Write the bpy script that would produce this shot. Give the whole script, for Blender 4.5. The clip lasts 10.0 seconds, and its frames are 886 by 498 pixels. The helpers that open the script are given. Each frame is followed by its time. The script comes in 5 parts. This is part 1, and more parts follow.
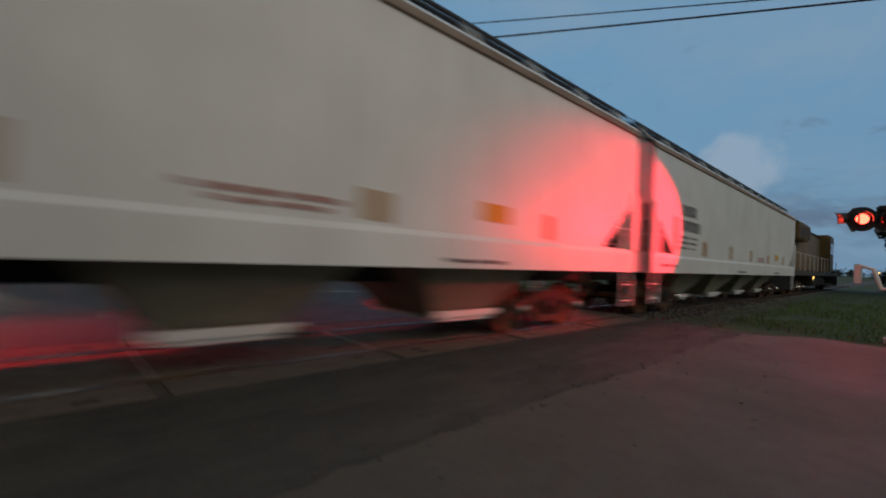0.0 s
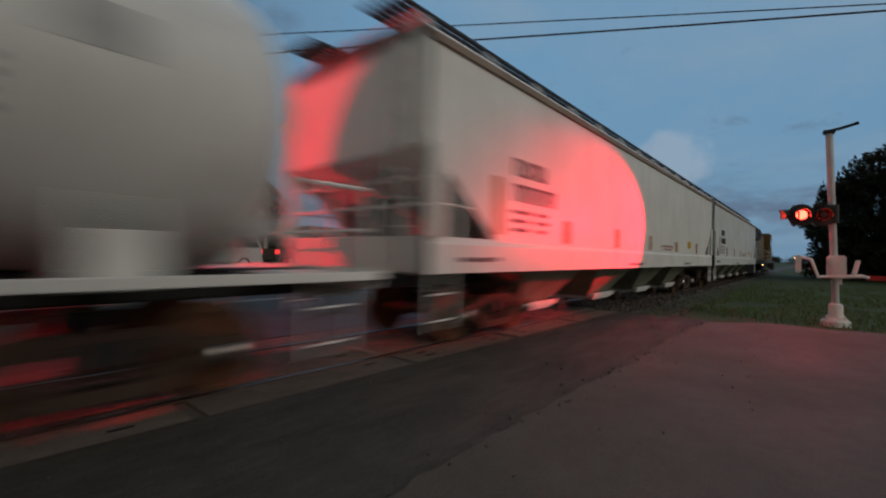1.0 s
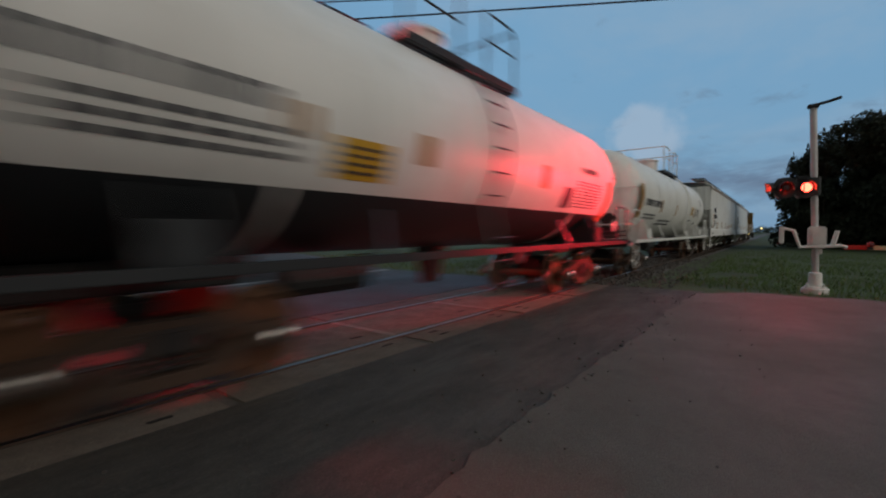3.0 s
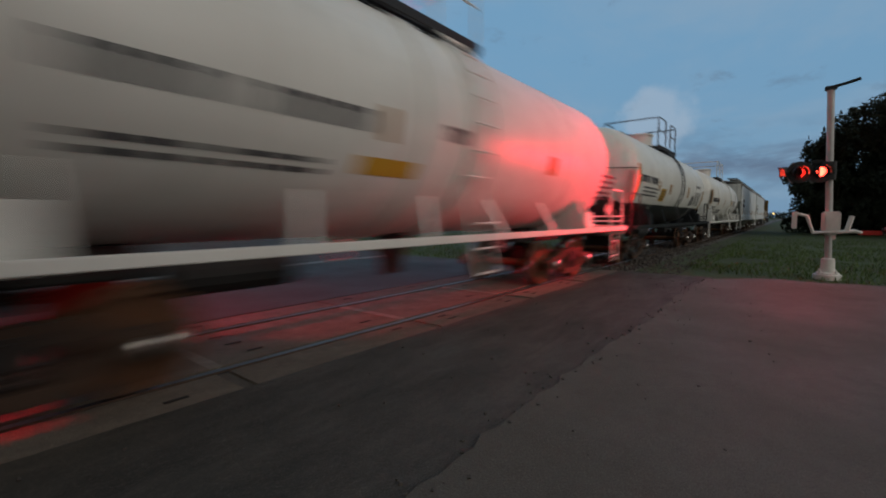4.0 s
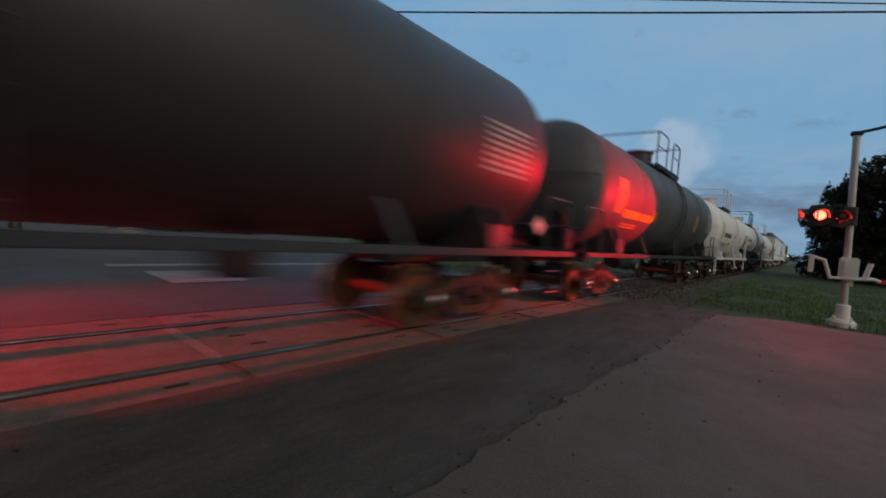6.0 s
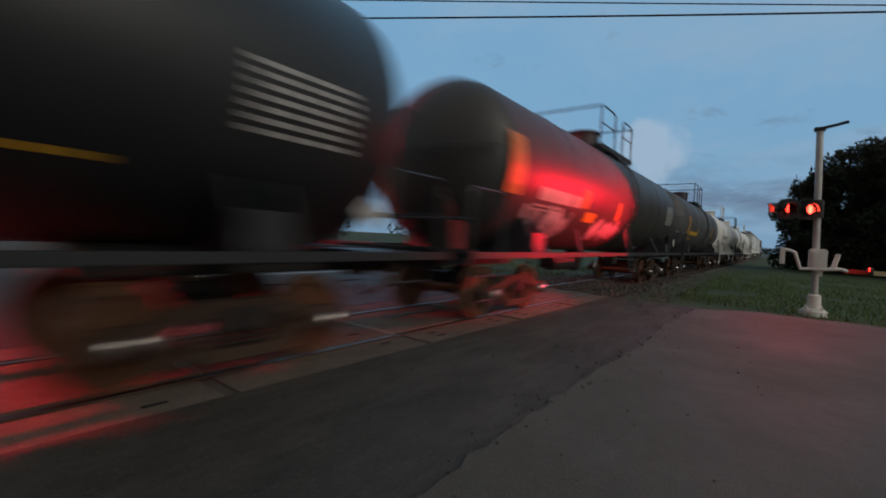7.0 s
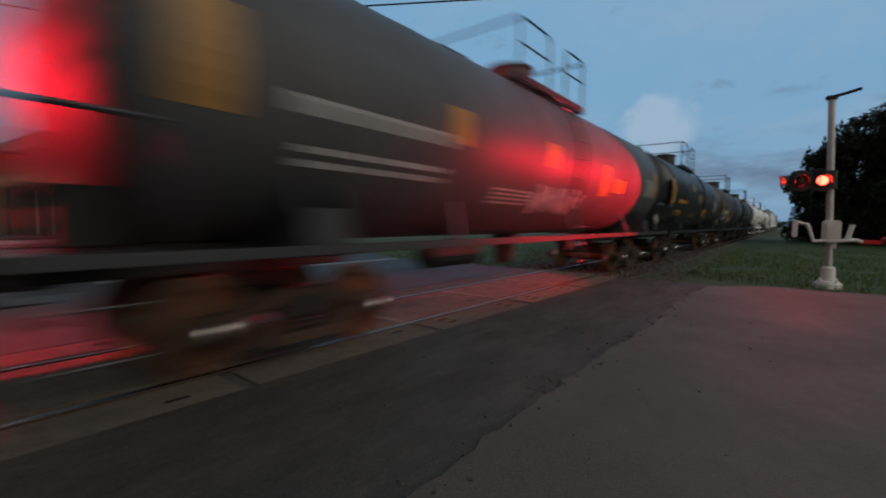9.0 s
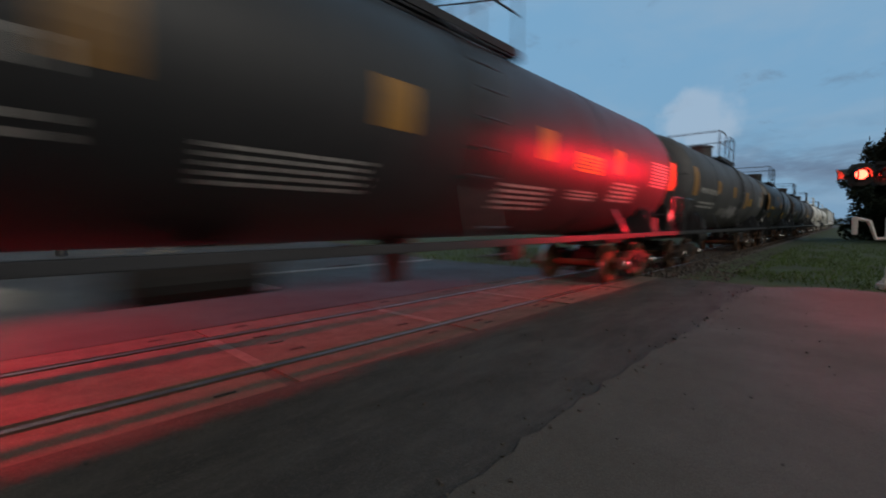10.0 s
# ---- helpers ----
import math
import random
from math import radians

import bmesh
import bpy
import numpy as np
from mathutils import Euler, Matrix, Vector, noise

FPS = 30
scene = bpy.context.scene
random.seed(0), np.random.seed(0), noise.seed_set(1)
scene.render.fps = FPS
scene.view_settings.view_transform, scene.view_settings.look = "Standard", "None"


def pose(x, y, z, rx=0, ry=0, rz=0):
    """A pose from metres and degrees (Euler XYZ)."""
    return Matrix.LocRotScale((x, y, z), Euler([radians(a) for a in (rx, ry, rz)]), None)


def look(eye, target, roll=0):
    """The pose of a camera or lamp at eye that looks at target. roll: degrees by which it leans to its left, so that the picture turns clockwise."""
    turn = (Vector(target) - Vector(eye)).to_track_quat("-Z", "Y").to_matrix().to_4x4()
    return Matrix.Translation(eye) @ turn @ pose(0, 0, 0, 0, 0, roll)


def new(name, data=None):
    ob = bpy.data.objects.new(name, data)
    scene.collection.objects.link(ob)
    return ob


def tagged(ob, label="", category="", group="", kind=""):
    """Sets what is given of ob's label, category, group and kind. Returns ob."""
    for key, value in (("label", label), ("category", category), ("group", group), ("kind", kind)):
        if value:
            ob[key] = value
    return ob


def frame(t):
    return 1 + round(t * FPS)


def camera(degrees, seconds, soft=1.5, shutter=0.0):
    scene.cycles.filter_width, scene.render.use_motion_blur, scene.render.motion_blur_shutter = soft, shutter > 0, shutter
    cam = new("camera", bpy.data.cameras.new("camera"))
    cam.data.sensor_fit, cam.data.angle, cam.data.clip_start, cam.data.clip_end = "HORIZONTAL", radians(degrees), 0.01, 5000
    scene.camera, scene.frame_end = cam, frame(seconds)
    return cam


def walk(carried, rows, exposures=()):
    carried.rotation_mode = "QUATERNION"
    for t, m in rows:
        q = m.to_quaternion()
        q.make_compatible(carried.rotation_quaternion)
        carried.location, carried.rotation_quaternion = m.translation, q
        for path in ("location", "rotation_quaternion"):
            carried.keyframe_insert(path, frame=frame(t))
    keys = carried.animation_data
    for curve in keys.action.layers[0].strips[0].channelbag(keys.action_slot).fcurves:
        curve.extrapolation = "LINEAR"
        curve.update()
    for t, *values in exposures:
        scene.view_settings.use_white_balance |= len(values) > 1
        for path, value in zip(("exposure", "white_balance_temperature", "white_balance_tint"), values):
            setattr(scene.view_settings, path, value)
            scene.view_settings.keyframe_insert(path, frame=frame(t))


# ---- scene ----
cam = camera(91.2, 10.0, soft=1.8, shutter=1.0)
PATH = [
    (0, (3.228, -4.773, 1.269), (4.599, -3.317, 1.304), 2.7),
    (0.5, (2.91, -4.584, 1.347), (4.299, -3.148, 1.435), -0.3),
    (1, (2.635, -4.4, 1.363), (4.155, -3.101, 1.391), 1.1),
    (1.5, (2.493, -4.225, 1.363), (4.005, -2.916, 1.323), 0.6),
    (2, (2.409, -4.09, 1.395), (4.013, -2.896, 1.337), -1.0),
    (2.5, (2.319, -4.053, 1.409), (3.933, -2.873, 1.364), -0.7),
    (3, (2.341, -4.062, 1.404), (3.923, -2.841, 1.326), -0.1),
    (4.3, (2.32, -4.051, 1.389), (3.883, -2.814, 1.224), 0.1),
    (4.5, (2.339, -4.058, 1.371), (3.941, -2.874, 1.205), 0.2),
    (5, (2.324, -4.057, 1.368), (3.901, -2.841, 1.181), 0.9),
    (5.5, (2.305, -4.021, 1.361), (3.818, -2.718, 1.253), 4.7),
    (7, (2.315, -4.019, 1.369), (3.9, -2.801, 1.308), 3.0),
    (7.5, (2.315, -4.021, 1.378), (3.917, -2.825, 1.309), 2.0),
    (8, (2.316, -4.031, 1.384), (3.919, -2.839, 1.286), 1.4),
    (8.5, (2.322, -4.034, 1.37), (3.909, -2.823, 1.261), 0.9),
    (9, (2.298, -4.046, 1.383), (3.857, -2.8, 1.26), 0.6),
    (9.5, (2.294, -4.044, 1.381), (3.793, -2.728, 1.232), 0.7),
    (10, (2.28, -4.025, 1.372), (3.74, -2.663, 1.254), 0.0),
]
walk(cam, [(t, look(eye, target, roll)) for t, eye, target, roll in PATH], exposures=[(0.0, -0.22), (1.5, -0.22), (2.5, -0.08), (3.0, 0.04), (4.5, -0.10), (5.5, 0.10), (10.0, 0.12)])


# ---- sky and light ----
def make_world():
    w = bpy.data.worlds.new("dusk")
    scene.world = w
    w.use_nodes = True
    nt = w.node_tree
    nt.nodes.clear()
    N, L = nt.nodes.new, nt.links.new
    out, bg = N("ShaderNodeOutputWorld"), N("ShaderNodeBackground")
    sky = N("ShaderNodeTexSky")
    sky.sky_type, sky.sun_disc = "NISHITA", False
    sky.sun_elevation, sky.sun_rotation = radians(2.0), radians(200)
    sky.air_density, sky.dust_density, sky.ozone_density = 1.2, 1.0, 3.0
    co, sep = N("ShaderNodeTexCoord"), N("ShaderNodeSeparateXYZ")
    L(co.outputs["Generated"], sep.inputs[0])

    def m(op, a, b, clamp=False):
        n = N("ShaderNodeMath")
        n.operation, n.use_clamp = op, clamp
        for i, v in enumerate((a, b)):
            if isinstance(v, (int, float)):
                n.inputs[i].default_value = v
            else:
                L(v, n.inputs[i])
        return n.outputs[0]

    x, y, z = sep.outputs
    h = m("ADD", m("MAXIMUM", z, 0.0), 0.22)
    vec = N("ShaderNodeCombineXYZ")
    L(m("DIVIDE", x, h), vec.inputs[0])
    L(m("DIVIDE", y, h), vec.inputs[1])

    def cloud(scale, lo, hi, detail=6.0, rough=0.6):
        n, r = N("ShaderNodeTexNoise"), N("ShaderNodeMapRange")
        n.inputs["Scale"].default_value, n.inputs["Detail"].default_value = scale, detail
        n.inputs["Roughness"].default_value, n.inputs["Distortion"].default_value = rough, 0.3
        L(vec.outputs[0], n.inputs["Vector"])
        r.interpolation_type = "SMOOTHSTEP"
        r.inputs[1].default_value, r.inputs[2].default_value = lo, hi
        L(n.outputs["Fac"], r.inputs[0])
        return r.outputs[0]

    def mix(fac, a, b):
        n = N("ShaderNodeMix")
        n.data_type = "RGBA"
        L(fac, n.inputs[0])
        for i, v in ((6, a), (7, b)):
            if isinstance(v, tuple):
                n.inputs[i].default_value = (*v, 1)
            else:
                L(v, n.inputs[i])
        return n.outputs[2]

    sc = N("ShaderNodeVectorMath")
    sc.operation = "SCALE"
    sc.inputs[3].default_value = SKY
    L(sky.outputs[0], sc.inputs[0])
    base = mix(m("MULTIPLY", m("POWER", m("SUBTRACT", 1.0, m("MAXIMUM", z, 0.0)), 5.0), 0.35), (0.165, 0.330, 0.505), (0.18, 0.260, 0.370))
    col = N("ShaderNodeMix")
    col.data_type, col.blend_type = "RGBA", "ADD"
    col.inputs[0].default_value = 1.0
    L(base, col.inputs[6])
    L(sc.outputs[0], col.inputs[7])
    # thin grey veils, small dark wisps and the low cumulus bank over the line
    c = mix(m("MULTIPLY", cloud(1.1, 0.40, 0.70), 0.6), col.outputs[2], (0.27, 0.38, 0.50))
    c = mix(m("MULTIPLY", cloud(2.6, 0.57, 0.72), 0.55), c, (0.125, 0.18, 0.26))
    low = m("MULTIPLY", cloud(1.7, 0.42, 0.60), m("SUBTRACT", 1.0, m("MULTIPLY", m("ABSOLUTE", m("SUBTRACT", z, 0.10), 0), 12.0), True))
    c = mix(m("MULTIPLY", low, 0.6), c, (0.085, 0.11, 0.18))
    d = N("ShaderNodeVectorMath")
    d.operation = "DOT_PRODUCT"
    L(co.outputs["Generated"], d.inputs[0])
    d.inputs[1].default_value = CUMULUS
    lump, bump = N("ShaderNodeTexNoise"), N("ShaderNodeTexNoise")
    for n, sc_, de in ((lump, 9.0, 2.0), (bump, 30.0, 5.0)):
        n.inputs["Scale"].default_value, n.inputs["Detail"].default_value = sc_, de
        L(co.outputs["Generated"], n.inputs["Vector"])
    puff = m("ADD", m("ADD", d.outputs["Value"], m("MULTIPLY", lump.outputs["Fac"], 0.006)), m("MULTIPLY", bump.outputs["Fac"], 0.0035))
    r = N("ShaderNodeMapRange")
    r.interpolation_type = "SMOOTHSTEP"
    r.inputs[1].default_value, r.inputs[2].default_value = 1.0018, 1.0042
    L(puff, r.inputs[0])
    c = mix(m("MULTIPLY", r.outputs[0], 0.62), c, (0.37, 0.46, 0.57))
    # the sky dims away from the afterglow
    e = N("ShaderNodeVectorMath")
    e.operation = "DOT_PRODUCT"
    L(co.outputs["Generated"], e.inputs[0])
    e.inputs[1].default_value = Vector((-0.45, 0.88, 0.05)).normalized()
    r3 = N("ShaderNodeMapRange")
    r3.interpolation_type = "SMOOTHSTEP"
    r3.inputs[1].default_value, r3.inputs[2].default_value, r3.inputs[4].default_value = 0.25, 0.95, 0.75
    L(e.outputs["Value"], r3.inputs[0])
    c = mix(r3.outputs[0], c, (0.085, 0.13, 0.175))
    # town glow and afterglow fill the sky behind and above the camera
    v = N("ShaderNodeVectorMath")
    v.operation = "DOT_PRODUCT"
    L(co.outputs["Generated"], v.inputs[0])
    v.inputs[1].default_value = Vector((0.72, 0.60, 0.30)).normalized()
    r2 = N("ShaderNodeMapRange")
    r2.interpolation_type = "SMOOTHSTEP"
    r2.inputs[1].default_value, r2.inputs[2].default_value = 0.25, 0.62
    L(v.outputs["Value"], r2.inputs[0])
    c = mix(r2.outputs[0], GLOW, c)
    L(c, bg.inputs[0])
    bg.inputs[1].default_value = 1.0
    L(bg.outputs[0], out.inputs[0])


SKY = 0.03
GLOW = (0.205, 0.208, 0.200)
CUMULUS = Vector((0.950, 0.215, 0.185)).normalized()
make_world()


def lamp(name, kind, energy, colour, m, **kw):
    d = bpy.data.lights.new(name, kind)
    d.energy, d.color = energy, colour
    if kind == "SPOT":
        d.spot_size, d.spot_blend, d.shadow_soft_size = radians(kw["cone"]), kw["blend"], 0.1
    elif kind == "SUN":
        d.angle = radians(kw["angle"])
    else:
        d.shadow_soft_size = kw.get("size", 0.08)
    ob = new(name, d)
    ob.matrix_world = m
    return ob


# afterglow low in the west, behind the camera
lamp("afterglow", "SUN", 0.9, (1.0, 0.93, 0.84), look((0, 0, 0), (0.12, 1.0, -0.68)), angle=40)
RED = (1.0, 0.008, 0.025)
MAST, MAST_FAR = Vector((15.77, -4.78, 0)), Vector((-0.9, 5.95, 0))
# its lens spreads the beam wider than high
lamp("signal_beam_track", "SPOT", 2350, RED, look((15.30, -3.76, 2.43), (12.42, 0.33, 2.1)) @ Matrix.Diagonal((1.0, 0.63, 1.0, 1.0)), cone=77, blend=0.33)
lamp("signal_beam_road", "SPOT", 135, RED, look((15.05, -4.25, 2.40), (11.2, -4.4, 0)), cone=140, blend=1.0)
lamp("signal_beam_opposite", "SPOT", 2800, RED, look((-0.50, 4.80, 3.28), (4.2, 0.2, 1.7)), cone=108, blend=0.7)
for hx in (0.9, 2.2):
    lamp("waiting_headlight", "SPOT", 60, (1.0, 0.86, 0.62), look((hx, 10.2, 0.75), (hx + 1.2, -1.0, 0.35)), cone=46, blend=0.7)
lamp("porch_light", "POINT", 75, (1.0, 0.62, 0.22), pose(8.55, 20.05, 2.75))
lamp("porch_light", "POINT", 75, (1.0, 0.62, 0.22), pose(11.55, 20.95, 2.75))
lamp("street_light", "POINT", 60, (1.0, 0.86, 0.62), pose(3.95, 13.2, 4.15), size=0.2)


# ---- materials ----
def mat(name, base, rough=0.6, metal=0.0, vary=0.25, scale=3.0, fine=60.0, bump=0.15, dark=None, stretch=(1, 1, 1), streak=0.0, coat=0.0, piece=0.0, speck=0.0, grime=(0.10, 0.085, 0.07)):
    """A weathered surface: broad stains, fine grain and relief, run-down streaks where streak is set."""
    mt = bpy.data.materials.new(name)
    mt.use_nodes = True
    nt = mt.node_tree
    N, L = nt.nodes.new, nt.links.new
    b = nt.nodes["Principled BSDF"]
    co, mp = N("ShaderNodeTexCoord"), N("ShaderNodeMapping")
    L(co.outputs["Object"], mp.inputs[0])
    mp.inputs["Scale"].default_value = stretch

    def noise_tex(s, detail, src=None):
        n = N("ShaderNodeTexNoise")
        n.inputs["Scale"].default_value, n.inputs["Detail"].default_value, n.inputs["Roughness"].default_value = s, detail, 0.65
        L(src or mp.outputs[0], n.inputs["Vector"])
        return n.outputs["Fac"]

    def ramp(fac, lo, hi, a, z):
        r = N("ShaderNodeMapRange")
        r.inputs[1].default_value, r.inputs[2].default_value, r.inputs[3].default_value, r.inputs[4].default_value = lo, hi, a, z
        L(fac, r.inputs[0])
        return r.outputs[0]

    def mix(fac, a, c):
        n = N("ShaderNodeMix")
        n.data_type = "RGBA"
        L(fac, n.inputs[0])
        for i, v in ((6, a), (7, c)):
            if isinstance(v, tuple):
                n.inputs[i].default_value = (*v, 1)
            else:
                L(v, n.inputs[i])
        return n.outputs[2]

    dark = dark or tuple(v * 0.45 for v in base)
    broad, grain = noise_tex(scale, 5), noise_tex(fine, 3)
    col = mix(ramp(broad, 0.35, 0.75, 0.0, vary * 2), base, dark)
    col = mix(ramp(grain, 0.3, 0.75, 0.0, vary), col, tuple(v * 0.6 for v in base))
    if speck:                                   # worn patches and pale chips of stone
        col = mix(ramp(noise_tex(6.0, 6), 0.42, 0.68, 0.0, speck), col, tuple(v * 0.8 for v in dark))
        col = mix(ramp(noise_tex(120.0, 2), 0.54, 0.70, 0.0, speck), col, tuple(v * 2.4 for v in base))
    if streak:
        m2 = N("ShaderNodeMapping")
        L(co.outputs["Object"], m2.inputs[0])
        m2.inputs["Scale"].default_value = (5.0, 5.0, 0.35)
        col = mix(ramp(noise_tex(1.0, 5, m2.outputs[0]), 0.48, 0.75, 0.0, streak), col, grime)
    if piece:
        oi = N("ShaderNodeObjectInfo")
        hs = N("ShaderNodeHueSaturation")
        L(ramp(oi.outputs["Random"], 0, 1, 1 - piece, 1 + piece), hs.inputs["Value"])
        L(col, hs.inputs["Color"])
        col = hs.outputs[0]
    L(col, b.inputs["Base Color"])
    b.inputs["Metallic"].default_value, b.inputs["Coat Weight"].default_value = metal, coat
    b.inputs["Coat Roughness"].default_value = 0.25
    L(ramp(broad, 0.3, 0.7, rough * 0.85, min(1.0, rough * 1.15)), b.inputs["Roughness"])
    if bump:
        bp = N("ShaderNodeBump")
        bp.inputs["Strength"].default_value, bp.inputs["Distance"].default_value = bump, 0.01
        L(grain, bp.inputs["Height"])
        L(bp.outputs[0], b.inputs["Normal"])
    return mt


def glow(name, colour, strength):
    mt = bpy.data.materials.new(name)
    mt.use_nodes = True
    b = mt.node_tree.nodes["Principled BSDF"]
    b.inputs["Base Color"].default_value = (*[min(1, c) * 0.5 for c in colour], 1)
    b.inputs["Emission Color"].default_value = (*colour, 1)
    b.inputs["Emission Strength"].default_value = strength
    return mt


def glass(name, tint, rough=0.05):
    mt = bpy.data.materials.new(name)
    mt.use_nodes = True
    b = mt.node_tree.nodes["Principled BSDF"]
    b.inputs["Base Color"].default_value, b.inputs["Roughness"].default_value = (*tint, 1), rough
    b.inputs["Specular IOR Level"].default_value = 0.7
    return mt


WHITE_CAR = mat("aged_white_car_paint", (0.80, 0.80, 0.76), 0.45, vary=0.14, scale=0.7, fine=25, bump=0.03, streak=0.30, grime=(0.30, 0.26, 0.20))
GREY_CAR = mat("pale_grey_car_paint", (0.70, 0.73, 0.72), 0.45, vary=0.18, scale=0.6, fine=25, bump=0.03, streak=0.3, grime=(0.28, 0.25, 0.21))
BLACK_CAR = mat("black_tank_paint", (0.019, 0.022, 0.025), 0.42, vary=0.3, scale=0.8, fine=20, bump=0.03, dark=(0.024, 0.027, 0.028), streak=0.25, grime=(0.032, 0.032, 0.032))
CHAR_CAR = mat("dull_black_tank_paint", (0.030, 0.033, 0.037), 0.5, vary=0.35, scale=0.6, fine=20, bump=0.03, dark=(0.022, 0.024, 0.026), streak=0.35, grime=(0.07, 0.068, 0.065))
# dirty olive; shade of the down-facing chute sides is darkened into the colour
CHUTE = mat("dirty_shaded_olive_chute", (0.30, 0.31, 0.23), 0.7, vary=0.4, scale=2.0, fine=30, bump=0.1, dark=(0.14, 0.13, 0.10), streak=0.5)
DARK_CAR = mat("faded_dark_grey_tank_paint", (0.048, 0.052, 0.060), 0.40, vary=0.35, scale=0.7, fine=20, bump=0.03, dark=(0.025, 0.024, 0.024), streak=0.35, grime=(0.09, 0.08, 0.07))
FADED_CAR = mat("faded_charcoal_tank_paint", (0.088, 0.091, 0.098), 0.58, vary=0.45, scale=0.5, fine=20, bump=0.03, dark=(0.025, 0.026, 0.028), streak=0.4, grime=(0.10, 0.095, 0.09))
SOOT_CAR = mat("sooty_black_tank_paint", (0.044, 0.042, 0.043), 0.50, vary=0.4, scale=0.7, fine=20, bump=0.03, dark=(0.045, 0.040, 0.037), streak=0.4, grime=(0.07, 0.06, 0.055))
RUST = mat("rusty_cast_steel", (0.070, 0.038, 0.022), 0.85, vary=0.4, scale=4, fine=50, bump=0.4, dark=(0.03, 0.022, 0.018))
GRIME = mat("greasy_underframe_steel", (0.018, 0.016, 0.015), 0.8, vary=0.4, scale=4, fine=50, bump=0.3)
RAIL_STEEL = mat("worn_rail_steel", (0.11, 0.10, 0.092), 0.36, 1.0, vary=0.3, scale=3, fine=60, bump=0.08)
RAIL_WEB = mat("rusty_rail_side", (0.10, 0.065, 0.045), 0.85, vary=0.4, scale=5, fine=60, bump=0.3)
YELLOW = mat("yellow_marking_paint", (0.62, 0.36, 0.03), 0.5, vary=0.2, scale=3, fine=40, bump=0.05)
TAN = mat("faded_reflective_strip", (0.42, 0.22, 0.05), 0.5, vary=0.3, scale=4, fine=40, bump=0.05)
STENCIL_DARK = mat("black_stencil_paint", (0.035, 0.035, 0.045), 0.6, vary=0.2, scale=8, fine=50, bump=0.0)
STENCIL_WHITE = mat("white_stencil_paint", (0.50, 0.50, 0.48), 0.6, vary=0.35, scale=6, fine=50, bump=0.0)
STENCIL_RED = mat("faded_red_stencil_paint", (0.40, 0.16, 0.13), 0.6, vary=0.3, scale=6, fine=50, bump=0.0)
GRAFFITI = mat("pale_spray_paint", (0.60, 0.58, 0.60), 0.5, vary=0.4, scale=2.2, fine=20, bump=0.0, dark=(0.06, 0.05, 0.06))
GRATING = mat("dark_walkway_grating", (0.035, 0.035, 0.038), 0.6, 0.4, vary=0.3, scale=5, fine=80, bump=0.3)
LOCO_YELLOW = mat("weathered_armour_yellow", (0.20, 0.125, 0.035), 0.5, vary=0.35, scale=1.2, fine=25, bump=0.05, streak=0.5)
LOCO_GREY = mat("sooty_roof_grey", (0.075, 0.072, 0.07), 0.6, vary=0.35, scale=1.5, fine=30, bump=0.1)
CONCRETE = mat("crossing_panel_concrete", (0.150, 0.122, 0.096), 0.82, speck=0.35, vary=0.32, scale=2.2, fine=45, bump=0.35, dark=(0.055, 0.047, 0.040), piece=0.14)
ASPHALT = mat("dark_new_asphalt", (0.068, 0.059, 0.047), 0.72, speck=0.6, vary=0.55, scale=1.3, fine=70, bump=0.9, dark=(0.022, 0.020, 0.018), stretch=(0.55, 1.5, 1))
OLD_ROAD = mat("weathered_grey_pavement", (0.094, 0.081, 0.064), 0.70, speck=0.45, vary=0.36, scale=0.6, fine=70, bump=0.9, dark=(0.062, 0.052, 0.042))
FAR_ROAD = mat("far_side_asphalt", (0.042, 0.039, 0.038), 0.75, vary=0.25, scale=0.6, fine=90, bump=0.4, dark=(0.05, 0.048, 0.047))
GROUND = mat("grassy_verge_soil", (0.045, 0.066, 0.012), 0.95, vary=0.45, scale=0.5, fine=30, bump=0.9, dark=(0.035, 0.032, 0.02))
GRASS = mat("grass_blades", (0.085, 0.150, 0.022), 0.75, vary=0.3, scale=0.7, fine=10, bump=0.0, dark=(0.06, 0.06, 0.025))
BALLAST = mat("track_ballast", (0.10, 0.086, 0.075), 0.9, vary=0.5, scale=6, fine=35, bump=1.0, dark=(0.05, 0.045, 0.04))
TIE = mat("weathered_tie_wood", (0.085, 0.062, 0.045), 0.9, vary=0.4, scale=3, fine=40, bump=0.5)
LINE_PAINT = mat("worn_white_road_paint", (0.22, 0.21, 0.20), 0.6, vary=0.3, scale=3, fine=50, bump=0.2)
RUBBER = mat("black_flangeway_rubber", (0.018, 0.016, 0.015), 0.8, vary=0.3, scale=6, fine=60, bump=0.3)
ALU = mat("aluminium_signal_mast", (0.52, 0.51, 0.50), 0.5, 0.25, vary=0.2, scale=3, fine=50, bump=0.1)
SIGNAL_WHITE = mat("white_signal_paint", (0.78, 0.76, 0.72), 0.5, vary=0.2, scale=4, fine=50, bump=0.1)
SIGNAL_BLACK = mat("black_signal_paint", (0.015, 0.015, 0.016), 0.5, vary=0.2, scale=5, fine=50, bump=0.1)
# lighter than the black head, added so the lens light shows inside the visor
VISOR = mat("pale_visor_lining", (0.30, 0.29, 0.28), 0.5, vary=0.2, scale=6, fine=50, bump=0.1)
GATE_RED = mat("red_gate_sheeting", (0.55, 0.03, 0.02), 0.4, vary=0.15, scale=5, fine=60, bump=0.05)
GATE_WHITE = mat("white_gate_sheeting", (0.62, 0.50, 0.30), 0.4, vary=0.15, scale=5, fine=60, bump=0.05)
LENS_LIT = glow("lit_red_lens", (1.0, 0.02, 0.012), 13.0)
LENS_HOT = glow("bulb_glare_in_red_lens", (1.0, 0.055, 0.03), 13.0)
